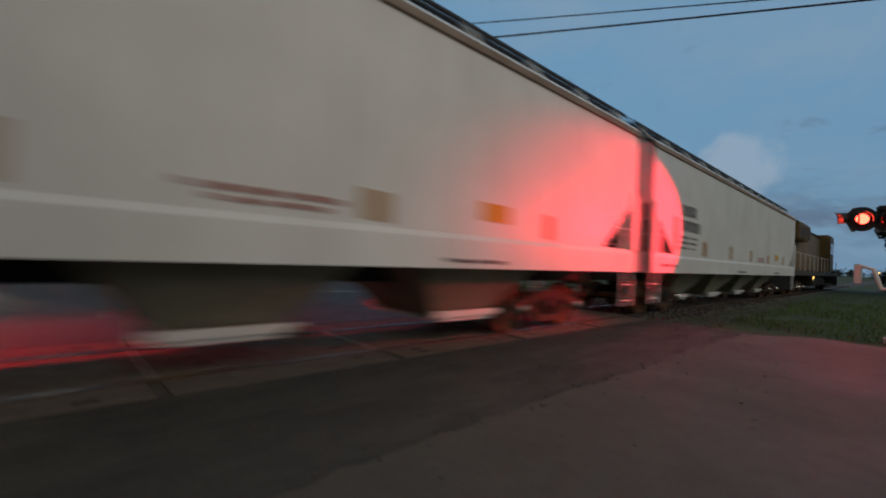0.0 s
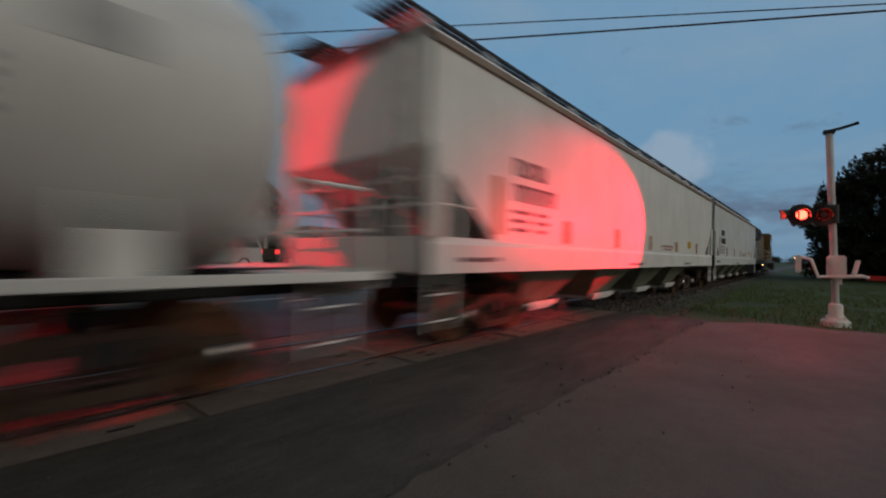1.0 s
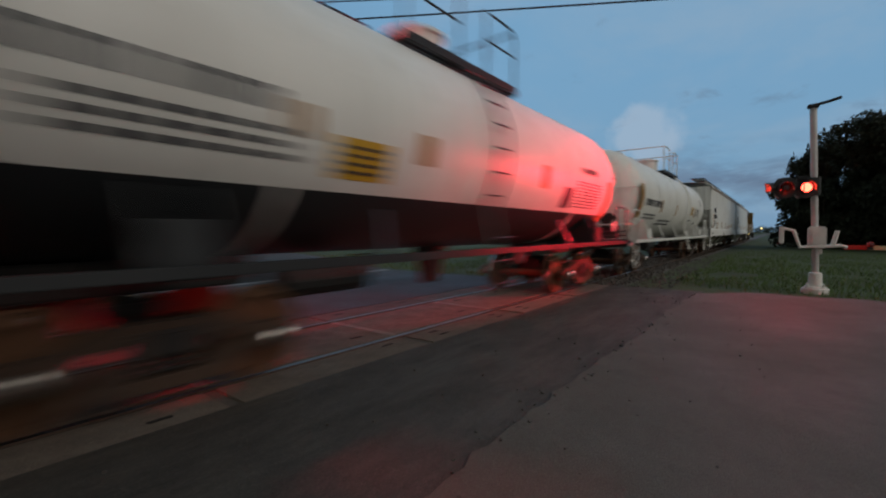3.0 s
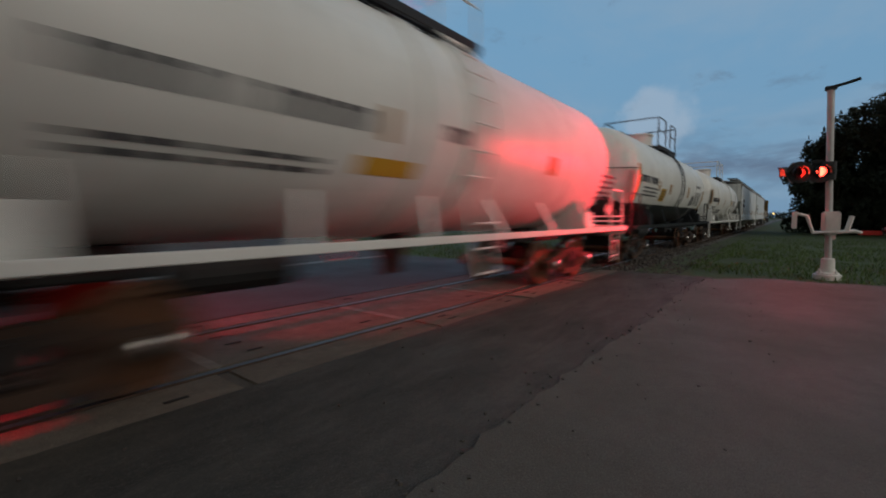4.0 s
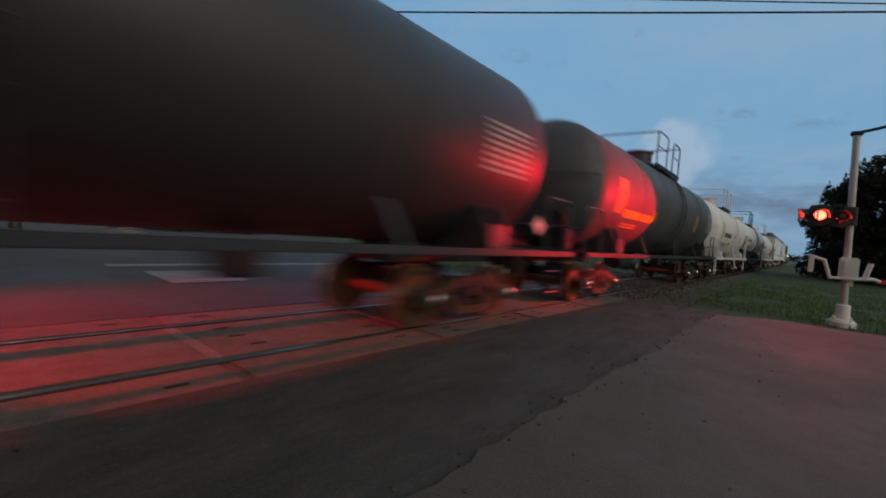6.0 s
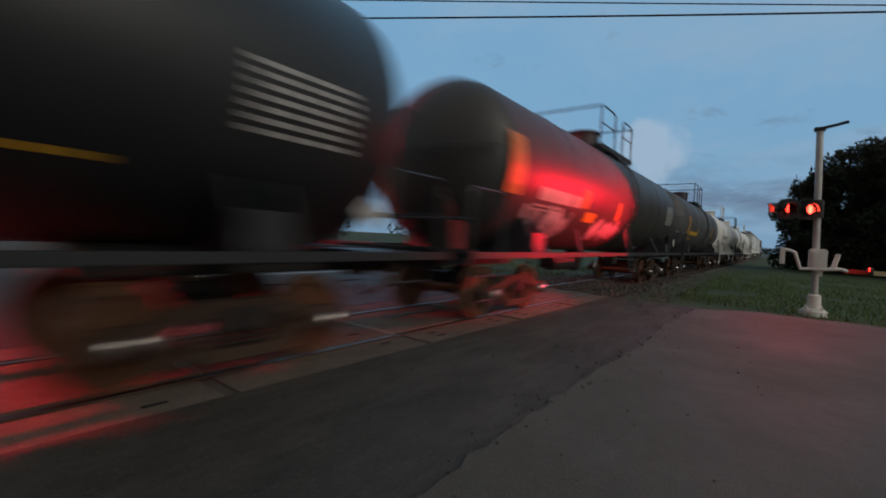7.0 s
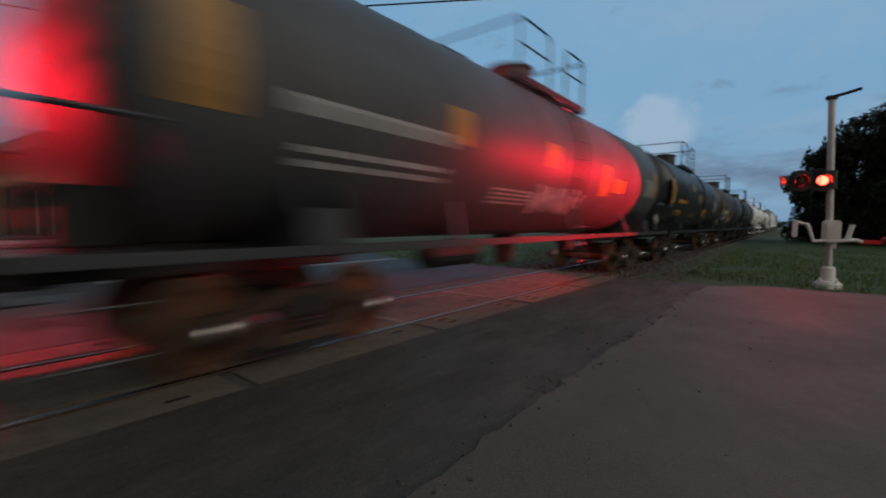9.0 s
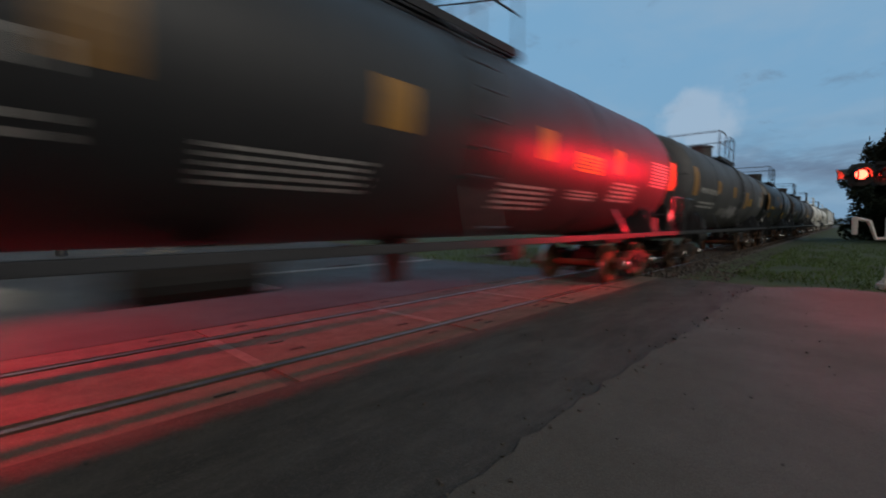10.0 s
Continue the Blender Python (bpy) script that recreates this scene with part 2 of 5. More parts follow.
LENS_DARK = glass("unlit_red_lens", (0.10, 0.008, 0.006), 0.2)
AMBER_LIT = glow("amber_marker_glow", (1.0, 0.55, 0.12), 6.0)
WARM_LIT = glow("warm_lamp_glow", (1.0, 0.66, 0.25), 9.0)
GLOBE_LIT = glow("street_globe_glow", (1.0, 0.90, 0.72), 10.0)
ROOM_LIT = glow("lamplit_window", (0.85, 0.50, 0.14), 0.55)
BRICK = mat("old_red_brick", (0.21, 0.10, 0.065), 0.9, vary=0.35, scale=1.4, fine=25, bump=0.5, dark=(0.10, 0.05, 0.035))
BRICK_PIECE = mat("single_brick", (0.24, 0.115, 0.072), 0.9, vary=0.3, scale=8, fine=60, bump=0.4, piece=0.25)
SIDING = mat("pale_gable_siding", (0.24, 0.23, 0.22), 0.7, vary=0.2, scale=2, fine=20, bump=0.1)
ROOF = mat("dark_shingle_roof", (0.075, 0.085, 0.09), 0.8, vary=0.3, scale=2, fine=25, bump=0.5)
TRIM = mat("dark_brown_trim", (0.045, 0.035, 0.028), 0.7, vary=0.25, scale=4, fine=40, bump=0.1)
PALE_TRIM = mat("pale_painted_trim", (0.55, 0.54, 0.50), 0.6, vary=0.15, scale=4, fine=40, bump=0.1)
PANE = glass("dusk_window_glass", (0.03, 0.035, 0.04))
VAN_WHITE = mat("white_car_paint", (0.50, 0.50, 0.48), 0.25, vary=0.08, scale=2, fine=30, bump=0.0, coat=0.6)
CAR_DARK = mat("dark_truck_paint", (0.03, 0.03, 0.034), 0.25, vary=0.15, scale=2, fine=30, bump=0.0, coat=0.6)
CAR_RED = mat("dark_red_car_paint", (0.26, 0.05, 0.04), 0.25, vary=0.15, scale=2, fine=30, bump=0.0, coat=0.6)
TYRE = mat("tyre_rubber", (0.018, 0.018, 0.018), 0.8, vary=0.2, scale=5, fine=50, bump=0.2)
TAIL = glow("tail_lamp_glow", (0.9, 0.03, 0.03), 2.2)
WOOD_POLE = mat("creosoted_pole_wood", (0.045, 0.036, 0.028), 0.9, vary=0.35, scale=2, fine=40, bump=0.5, stretch=(6, 6, 0.6))
WIRE = mat("black_cable", (0.012, 0.012, 0.013), 0.6, vary=0.2, scale=5, fine=50, bump=0.0)
BARK = mat("dark_bark", (0.06, 0.045, 0.032), 0.95, vary=0.4, scale=4, fine=30, bump=0.8)
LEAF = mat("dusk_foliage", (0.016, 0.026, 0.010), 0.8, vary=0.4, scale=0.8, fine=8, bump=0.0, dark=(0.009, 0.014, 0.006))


# ---- mesh helpers ----
def part(name, bm, material, parent=None, label="", smooth=False, mats=None):
    me = bpy.data.meshes.new(name)
    bm.to_mesh(me)
    bm.free()
    for m in mats or [material]:
        me.materials.append(m)
    if smooth:
        for p in me.polygons:
            p.use_smooth = True
        me.set_sharp_from_angle(angle=radians(38))
    ob = new(name, me)
    ob.parent = parent
    return tagged(ob, label)


def holder(name, m, label, category, group="", kind=""):
    ob = new(name)
    ob.matrix_world = m
    return tagged(ob, label, category, group, kind)


def box(bm, x0, x1, y0, y1, z0, z1, bevel=0.0, m=None):
    v = [bm.verts.new(p) for p in ((x0, y0, z0), (x1, y0, z0), (x1, y1, z0), (x0, y1, z0), (x0, y0, z1), (x1, y0, z1), (x1, y1, z1), (x0, y1, z1))]
    f = [bm.faces.new([v[i] for i in q]) for q in ((0, 3, 2, 1), (4, 5, 6, 7), (0, 1, 5, 4), (1, 2, 6, 5), (2, 3, 7, 6), (3, 0, 4, 7))]
    if m is not None:
        bmesh.ops.transform(bm, matrix=m, verts=v)
    if bevel:
        bmesh.ops.bevel(bm, geom=list({e for q in f for e in q.edges}), offset=bevel, segments=2, affect="EDGES")
    return v


def rod(bm, a, b, r, n=8, r2=None):
    a, b = Vector(a), Vector(b)
    d = (b - a).normalized()
    u = d.cross(Vector((0, 0, 1)) if abs(d.z) < 0.9 else Vector((1, 0, 0))).normalized()
    w = d.cross(u)
    rings = []
    for p, rr in ((a, r), (b, r if r2 is None else r2)):
        rings.append([bm.verts.new(p + rr * (math.cos(2 * math.pi * i / n) * u + math.sin(2 * math.pi * i / n) * w)) for i in range(n)])
    for i in range(n):
        bm.faces.new((rings[0][i], rings[0][(i + 1) % n], rings[1][(i + 1) % n], rings[1][i]))
    bm.faces.new(rings[0][::-1])
    bm.faces.new(rings[1])


def pipe(bm, pts, r, n=6):
    """One bent round bar through the points."""
    pts = [Vector(p) for p in pts]
    rings, u = [], None
    for i, p in enumerate(pts):
        d = (pts[min(i + 1, len(pts) - 1)] - pts[max(i - 1, 0)]).normalized()
        if u is None:
            u = d.cross(Vector((0, 0, 1)) if abs(d.z) < 0.9 else Vector((1, 0, 0)))
        u = (u - d * u.dot(d)).normalized()
        w = d.cross(u)
        rings.append([bm.verts.new(p + r * (math.cos(2 * math.pi * k / n) * u + math.sin(2 * math.pi * k / n) * w)) for k in range(n)])
    for a, b in zip(rings, rings[1:]):
        for k in range(n):
            bm.faces.new((a[k], a[(k + 1) % n], b[(k + 1) % n], b[k]))
    bm.faces.new(rings[0][::-1])
    bm.faces.new(rings[-1])


def lathe(bm, profile, n, place):
    """Turns (along, radius) pairs about an axis; place(along, u, v) gives the point."""
    rings = []
    for a, r in profile:
        if r < 1e-5:
            rings.append([bm.verts.new(place(a, 0, 0))])
        else:
            rings.append([bm.verts.new(place(a, r * math.cos(2 * math.pi * i / n), r * math.sin(2 * math.pi * i / n))) for i in range(n)])
    for p, q in zip(rings, rings[1:]):
        for i in range(n):
            j = (i + 1) % n
            if len(p) == 1 and len(q) == 1:
                continue
            if len(p) == 1:
                bm.faces.new((p[0], q[j], q[i]))
            elif len(q) == 1:
                bm.faces.new((p[i], p[j], q[0]))
            else:
                bm.faces.new((p[i], p[j], q[j], q[i]))
    bmesh.ops.recalc_face_normals(bm, faces=bm.faces)


def prism(bm, outline, y0, y1, axis="y"):
    """An outline in (x, z) pushed from y0 to y1 (axis x: outline in (y, z))."""
    def p(a, b, c):
        return (a, c, b) if axis == "y" else (c, a, b)
    lo = [bm.verts.new(p(a, b, y0)) for a, b in outline]
    hi = [bm.verts.new(p(a, b, y1)) for a, b in outline]
    n = len(outline)
    fs = [bm.faces.new(lo), bm.faces.new(hi[::-1])]
    for i in range(n):
        fs.append(bm.faces.new((lo[i], hi[i], hi[(i + 1) % n], lo[(i + 1) % n])))
    bmesh.ops.recalc_face_normals(bm, faces=fs)


def B():
    return bmesh.new()


# ---- ground and crossing ----
def rise(y):
    """The far side of the crossing lies a little higher."""
    k = min(1.0, max(0.0, (y - 7.0) / 7.0))
    return 0.45 * k * k * (3 - 2 * k)


def sheet(name, x0, x1, y0, y1, z, material, label, category, step=2.0, rough=0.0, kind="structure", drop=0.25):
    """A paved slab whose top follows the ground and whose sides go down into it."""
    bm = B()
    nx, ny = max(1, round((x1 - x0) / step)), max(1, round((y1 - y0) / step))
    top = [[bm.verts.new((x0 + (x1 - x0) * i / nx, y0 + (y1 - y0) * j / ny, z + rise(y0 + (y1 - y0) * j / ny) + rough * (noise.noise((i * 0.37, j * 0.41, 3))))) for j in range(ny + 1)] for i in range(nx + 1)]
    for i in range(nx):
        for j in range(ny):
            bm.faces.new((top[i][j], top[i + 1][j], top[i + 1][j + 1], top[i][j + 1]))
    edge = [e for e in bm.edges if e.is_boundary]
    side = bmesh.ops.extrude_edge_only(bm, edges=edge)["geom"]
    for v in side:
        if isinstance(v, bmesh.types.BMVert):
            v.co.z -= drop
    bmesh.ops.recalc_face_normals(bm, faces=bm.faces)
    return tagged(part(name, bm, material, smooth=True), label, category, kind=kind)


def ground():
    bm = B()
    ys = [-900, -400, -150, -60, -30, -16, -8, -3, 0, 3, 7, 8, 9, 10, 11, 12, 13, 14, 20, 30, 60, 150, 400, 900]
    xs = [-900, -400, -150, -60, -20, -5, 5, 14, 20, 26, 34, 46, 60, 90, 150, 300, 600, 1500]
    v = [[bm.verts.new((x, y, -0.06 + rise(y))) for y in ys] for x in xs]
    for i in range(len(xs) - 1):
        for j in range(len(ys) - 1):
            bm.faces.new((v[i][j], v[i + 1][j], v[i + 1][j + 1], v[i][j + 1]))
    tagged(part("ground", bm, GROUND, smooth=True), "dark green grassy verge and bare soil around the crossing", "ground", kind="structure")


SEAM, EDGE = -2.60, 14.35


def roads():
    # old pavement with a broken edge against the newer asphalt, rounded off at the verge
    bm = B()
    outline = [(-40, -30), (EDGE + 0.25, -30)]
    outline += [(EDGE + 0.12 * math.sin(k * 1.7) - (0.0 if y < -4.2 else 0.9 * ((y + 4.2) / 1.6) ** 2), y) for k, y in enumerate(np.linspace(-28, SEAM, 60))]
    rnd = random.Random(4)
    outline += [(x, SEAM + 0.035 * rnd.uniform(-1, 1) + 0.03 * math.sin(x * 1.3)) for x in np.linspace(13.3, -40, 330)]
    top = [bm.verts.new((x, y, 0.0)) for x, y in outline]
    f = bm.faces.new(top)
    ext = bmesh.ops.extrude_face_region(bm, geom=[f])["geom"]
    for q in ext:
        if isinstance(q, bmesh.types.BMVert):
            q.co.z += 0.028
    for q in top:
        q.co.z = -0.2
    bmesh.ops.recalc_face_normals(bm, faces=bm.faces)
    tagged(part("road_near", bm, OLD_ROAD), "worn grey pavement with a ragged edge at the asphalt", "road", kind="structure")
    sheet("road_asphalt_near", -40, 14.0, SEAM - 0.12, -0.615, 0.004, ASPHALT, "dark patched asphalt beside the crossing panels", "road", 1.0, 0.008)
    sheet("road_far", -40, 14.0, 2.12, 34, 0.0, FAR_ROAD, "wet-looking asphalt road beyond the tracks", "road", 1.4, 0.006)
    for x0, x1, y0, y1, nm in ((5.2, 6.6, 4.6, 6.3, "road_marking"), (4.8, 13.8, 7.2, 7.55, "road_marking")):
        bm = B()
        box(bm, x0, x1, y0, y1, 0.0, 0.012 + rise(y1))
        tagged(part(nm, bm, LINE_PAINT), "worn white paint marking on the asphalt", "road marking", kind="structure")
    # pebbles and crumbs along the ragged seam
    bm = B()
    rnd = random.Random(8)
    for _ in range(170):
        x, y = rnd.uniform(2.4, 13.2), SEAM + rnd.gauss(0, 0.09)
        if rnd.random() < 0.5:
            y = rnd.uniform(-4.2, -0.8)
        s = rnd.uniform(0.004, 0.012)
        z = 0.03 if y < SEAM else 0.01
        box(bm, -s, s, -s * rnd.uniform(0.6, 1.2), s, -s, s * 0.8, 0, pose(x, y, z, rnd.uniform(-30, 30), rnd.uniform(-30, 30), rnd.uniform(0, 360)))
    tagged(part("gravel", bm, BALLAST), "loose gravel crumbs scattered on the pavement", "gravel", kind="stuff")


def track():
    """Rails, ties and ballast outside the road; the crossing panels come last in the file."""
    for y in (0.0, 1.505):
        bm = B()
        for x0, x1 in ((-300, 600),):
            # rail head, web and foot in one profile
            prism(bm, [(y - 0.036, -0.002), (y + 0.036, -0.002), (y + 0.034, -0.04), (y + 0.010, -0.052), (y + 0.010, -0.13), (y + 0.07, -0.155), (y - 0.07, -0.155), (y - 0.010, -0.13), (y - 0.010, -0.052), (y - 0.034, -0.04)], x0, x1, "x")
        ob = part("rail", bm, RAIL_STEEL, mats=[RAIL_WEB, RAIL_STEEL])
        for p in ob.data.polygons:
            p.material_index = 1 if p.normal.z > 0.8 and p.center.z > -0.03 else 0
        tagged(ob, "polished steel rail with rusty sides", "rail", "rails", kind="structure")
    for x0, x1 in ((14.15, 420), (-200, -14)):
        bm = B()
        prism(bm, [(-1.5, -0.2), (-0.75, -0.045), (2.25, -0.045), (3.0, -0.2)], x0, x1, "x")
        tagged(part("ballast_bed", bm, BALLAST), "grey ballast bed overgrown at the edges", "ballast", kind="structure")
    for k in range(120):
        bm = B() if k == 0 else None
        if k == 0:
            box(bm, -0.11, 0.11, -1.25, 1.25, -0.18, 0.0, 0.01)
            tie = tagged(part("railway_tie", bm, TIE), "weathered dark wooden railway tie in ballast", "railway tie", "ties")
            tie.location = (14.5, 0.7525, -0.03)
        else:
            t = tie.copy()
            scene.collection.objects.link(t)
            t.location = (14.5 + 0.52 * k, 0.7525, -0.03)
    # loose stones on the bed next to the crossing
    bm, rnd = B(), random.Random(5)
    for _ in range(2600):
        x, y = 14.2 + abs(rnd.gauss(0, 7)), rnd.uniform(-1.9, 3.0)
        if abs(y) < 0.06 or abs(y - 1.505) < 0.06:
            continue
        s = rnd.uniform(0.015, 0.04)
        box(bm, -s, s, -s * rnd.uniform(0.6, 1.1), s, -s, s * 0.8, 0, pose(x, y, -0.03 if -0.8 < y < 2.3 else -0.07, rnd.uniform(-40, 40), rnd.uniform(-40, 40), rnd.uniform(0, 360)))
    tagged(part("ballast_stones", bm, BALLAST), "loose grey ballast stones between the rails", "ballast", kind="stuff")


def grass():
    for n, area, count, hi, seed in (("verge_grass", lambda r: (14.6 + abs(r.gauss(0, 13)), r.uniform(-17, -1.7)), 26000, 0.17, 1), ("verge_grass", lambda r: (14.4 + abs(r.gauss(0, 12)), r.uniform(3.1, 12)), 9000, 0.16, 2)):
        rnd = random.Random(seed)
        vs, fs = [], []
        for _ in range(count):
            x, y = area(rnd)
            if y > -5.2 and y < -1.0 and x < 16.5 + (y + 1.0) * 0.45 + rnd.uniform(-0.5, 0.5):
                continue
            if noise.noise((x * 0.5, y * 0.5, 0)) < -0.25:
                continue
            h, a = hi * rnd.uniform(0.4, 1.0), rnd.uniform(0, math.pi)
            wx, wy = 0.012 * math.cos(a), 0.012 * math.sin(a)
            lx, ly = rnd.gauss(0, 0.06), rnd.gauss(0, 0.06)
            z = -0.07 + rise(y)
            k = len(vs)
            vs += [(x - wx, y - wy, z), (x + wx, y + wy, z), (x + lx, y + ly, z + h)]
            fs.append((k, k + 1, k + 2))
        me = bpy.data.meshes.new(n)
        me.from_pydata(vs, [], fs)
        me.materials.append(GRASS)
        tagged(new(n, me), "short rough green grass on the verge", "grass", kind="stuff")


ground()
roads()
track()
grass()

# ---- the train ----
TRACK_Y = 0.7525
SPEED = 13.0
TRAIN, WHEELS = [], []
R_TANK, Z_TANK = 1.49, 2.64


def wheelset_mesh():
    bm = B()
    prof = [(0.68, 0.0), (0.68, 0.44), (0.705, 0.445), (0.715, 0.425), (0.82, 0.42), (0.82, 0.35), (0.775, 0.34), (0.76, 0.16), (0.84, 0.13), (0.84, 0.0)]
    for s in (-1, 1):
        lathe(bm, prof, 28, lambda a, u, v, s=s: (u, s * a, v))
    rod(bm, (0, -1.05, 0), (0, 1.05, 0), 0.075, 12)
    me = bpy.data.meshes.new("wheelset")
    bm.to_mesh(me)
    bm.free()
    for p in me.polygons:
        p.use_smooth = True
    me.set_sharp_from_angle(angle=radians(35))
    me.materials.append(WHEEL_RUST)
    me.materials.append(TREAD)
    for p in me.polygons:                       # running surface worn bright
        r = math.hypot(p.center.x, p.center.z)
        if 0.40 < r < 0.43 and abs(p.normal.y) < 0.5:
            p.material_index = 1
    return me


def side_frame_mesh():
    bm = B()
    out = [(-1.15, 0.50), (-0.98, 0.58), (-0.75, 0.58), (-0.42, 0.72), (0.42, 0.72), (0.75, 0.58), (0.98, 0.58), (1.15, 0.50), (1.13, 0.36), (0.80, 0.36), (0.66, 0.42), (0.40, 0.20), (-0.40, 0.20), (-0.66, 0.42), (-0.80, 0.36), (-1.13, 0.36)]
    prism(bm, out[:4] + [(-0.42, 0.58), (-0.62, 0.47), (-0.66, 0.42)] + out[14:], -0.07, 0.07)
    prism(bm, [(0.42, 0.72), (0.75, 0.58), (0.98, 0.58), (1.15, 0.50), (1.13, 0.36), (0.80, 0.36), (0.66, 0.42), (0.62, 0.47), (0.42, 0.58)], -0.07, 0.07)
    prism(bm, [(-0.42, 0.58), (-0.42, 0.72), (0.42, 0.72), (0.42, 0.58)], -0.08, 0.08)
    prism(bm, [(-0.66, 0.42), (-0.40, 0.20), (0.40, 0.20), (0.66, 0.42), (0.60, 0.48), (0.36, 0.30), (-0.36, 0.30), (-0.60, 0.48)], -0.08, 0.08)
    for s in (-1, 1):
        box(bm, s * 0.27 - 0.05, s * 0.27 + 0.05, -0.07, 0.07, 0.28, 0.60)
    me = bpy.data.meshes.new("side_frame")
    bm.to_mesh(me)
    bm.free()
    me.materials.append(RUST)
    return me


def spring_mesh():
    bm = B()
    for x in (0.0,):
        pts = [(x + 0.055 * math.cos(a), 0.055 * math.sin(a), 0.30 + 0.26 * a / (10 * math.pi)) for a in np.linspace(0, 10 * math.pi, 41)]
        pipe(bm, pts, 0.014, 5)
    me = bpy.data.meshes.new("spring")
    bm.to_mesh(me)
    bm.free()
    me.materials.append(GRIME)
    return me


def bearing_mesh():
    bm = B()
    lathe(bm, [(0.0, 0.0), (0.0, 0.10), (0.11, 0.10), (0.135, 0.08), (0.152, 0.045), (0.158, 0.0)], 14, lambda a, u, v: (u, -a, v))
    me = bpy.data.meshes.new("bearing_cap")
    bm.to_mesh(me)
    bm.free()
    me.materials.append(STEEL_CAP)
    return me


WHEEL_RUST = mat("orange_rusted_wheel", (0.135, 0.060, 0.026), 0.85, vary=0.35, scale=4, fine=50, bump=0.3, dark=(0.07, 0.035, 0.02))
TREAD = mat("bright_wheel_tread", (0.50, 0.48, 0.45), 0.24, 1.0, vary=0.3, scale=6, fine=60, bump=0.1)
STEEL_CAP = mat("polished_bearing_cap", (0.55, 0.52, 0.48), 0.2, 1.0, vary=0.4, scale=8, fine=60, bump=0.2)
ME_WHEEL, ME_FRAME, ME_SPRING, ME_CAP = wheelset_mesh(), side_frame_mesh(), spring_mesh(), bearing_mesh()


def child(name, me, parent, loc, rz=0):
    ob = new(name, me)
    ob.parent = parent
    ob.location, ob.rotation_euler = loc, (0, 0, radians(rz))
    return ob


def truck(car, x, spacing=0.89, keyed=True):
    """A two-axle truck: its bolster is the part, frames, springs and wheelsets hang on it."""
    bm = B()
    box(bm, -0.22, 0.22, -1.15, 1.15, 0.45, 0.66, 0.03)
    box(bm, -0.28, 0.28, -0.30, 0.30, 0.66, 0.80, 0.03)
    t = part("truck", bm, GRIME, car)
    t.location.x = x
    for s in (-1, 1):
        bm = B()
        box(bm, s * 0.50 - 0.05, s * 0.50 + 0.05, -0.72, 0.72, 0.30, 0.40, 0.015)
        part("brake_beam", bm, GRIME, t)
    for s in (-1, 1):
        child("side_frame", ME_FRAME, t, (0, s * 1.02, 0))
        for sx in (-0.13, 0.0, 0.13):
            child("spring", ME_SPRING, t, (sx, s * 1.02, 0))
        for a in (-spacing, spacing):
            child("bearing_cap", ME_CAP, t, (a, s * 1.06, 0.44), 0 if s < 0 else 180)
    for a in (-spacing, spacing):
        w = child("wheelset", ME_WHEEL, t, (a, 0, 0.44))
        if keyed:
            WHEELS.append((w, a))
    return t


def coupler(car, x, s):
    bm = B()
    box(bm, min(x, x + s * 0.75), max(x, x + s * 0.75), -0.09, 0.09, 0.80, 0.96, 0.02)
    box(bm, x + s * 0.62 - 0.14, x + s * 0.62 + 0.14, -0.20, 0.16, 0.76, 1.02, 0.05)
    pipe(bm, [(x, -0.3, 0.86), (x + s * 0.3, -0.32, 0.62), (x + s * 0.62, -0.25, 0.50), (x + s * 0.8, -0.16, 0.62)], 0.025, 6)
    part("coupler", bm, RUST, car)


def ladder(name, car, material, x, y, z0, z1, width=0.42, along="x", step=0.36, label=""):
    bm = B()
    d = Vector((1, 0, 0)) if along == "x" else Vector((0, 1, 0))
    a = Vector((x, y, z0))
    for s in (-0.5, 0.5):
        rod(bm, a + d * width * s, a + d * width * s + Vector((0, 0, z1 - z0)), 0.018, 6)
    k = z0 + 0.12
    while k < z1:
        rod(bm, Vector((x, y, k)) - d * width * 0.5, Vector((x, y, k)) + d * width * 0.5, 0.013, 6)
        k += step
    return part(name, bm, material, car, label)


def new_car(name, x_mid, label, category):
    car = holder(name, pose(x_mid, TRACK_Y, 0), label, category, "freight train")
    TRAIN.append((car, x_mid))
    return car


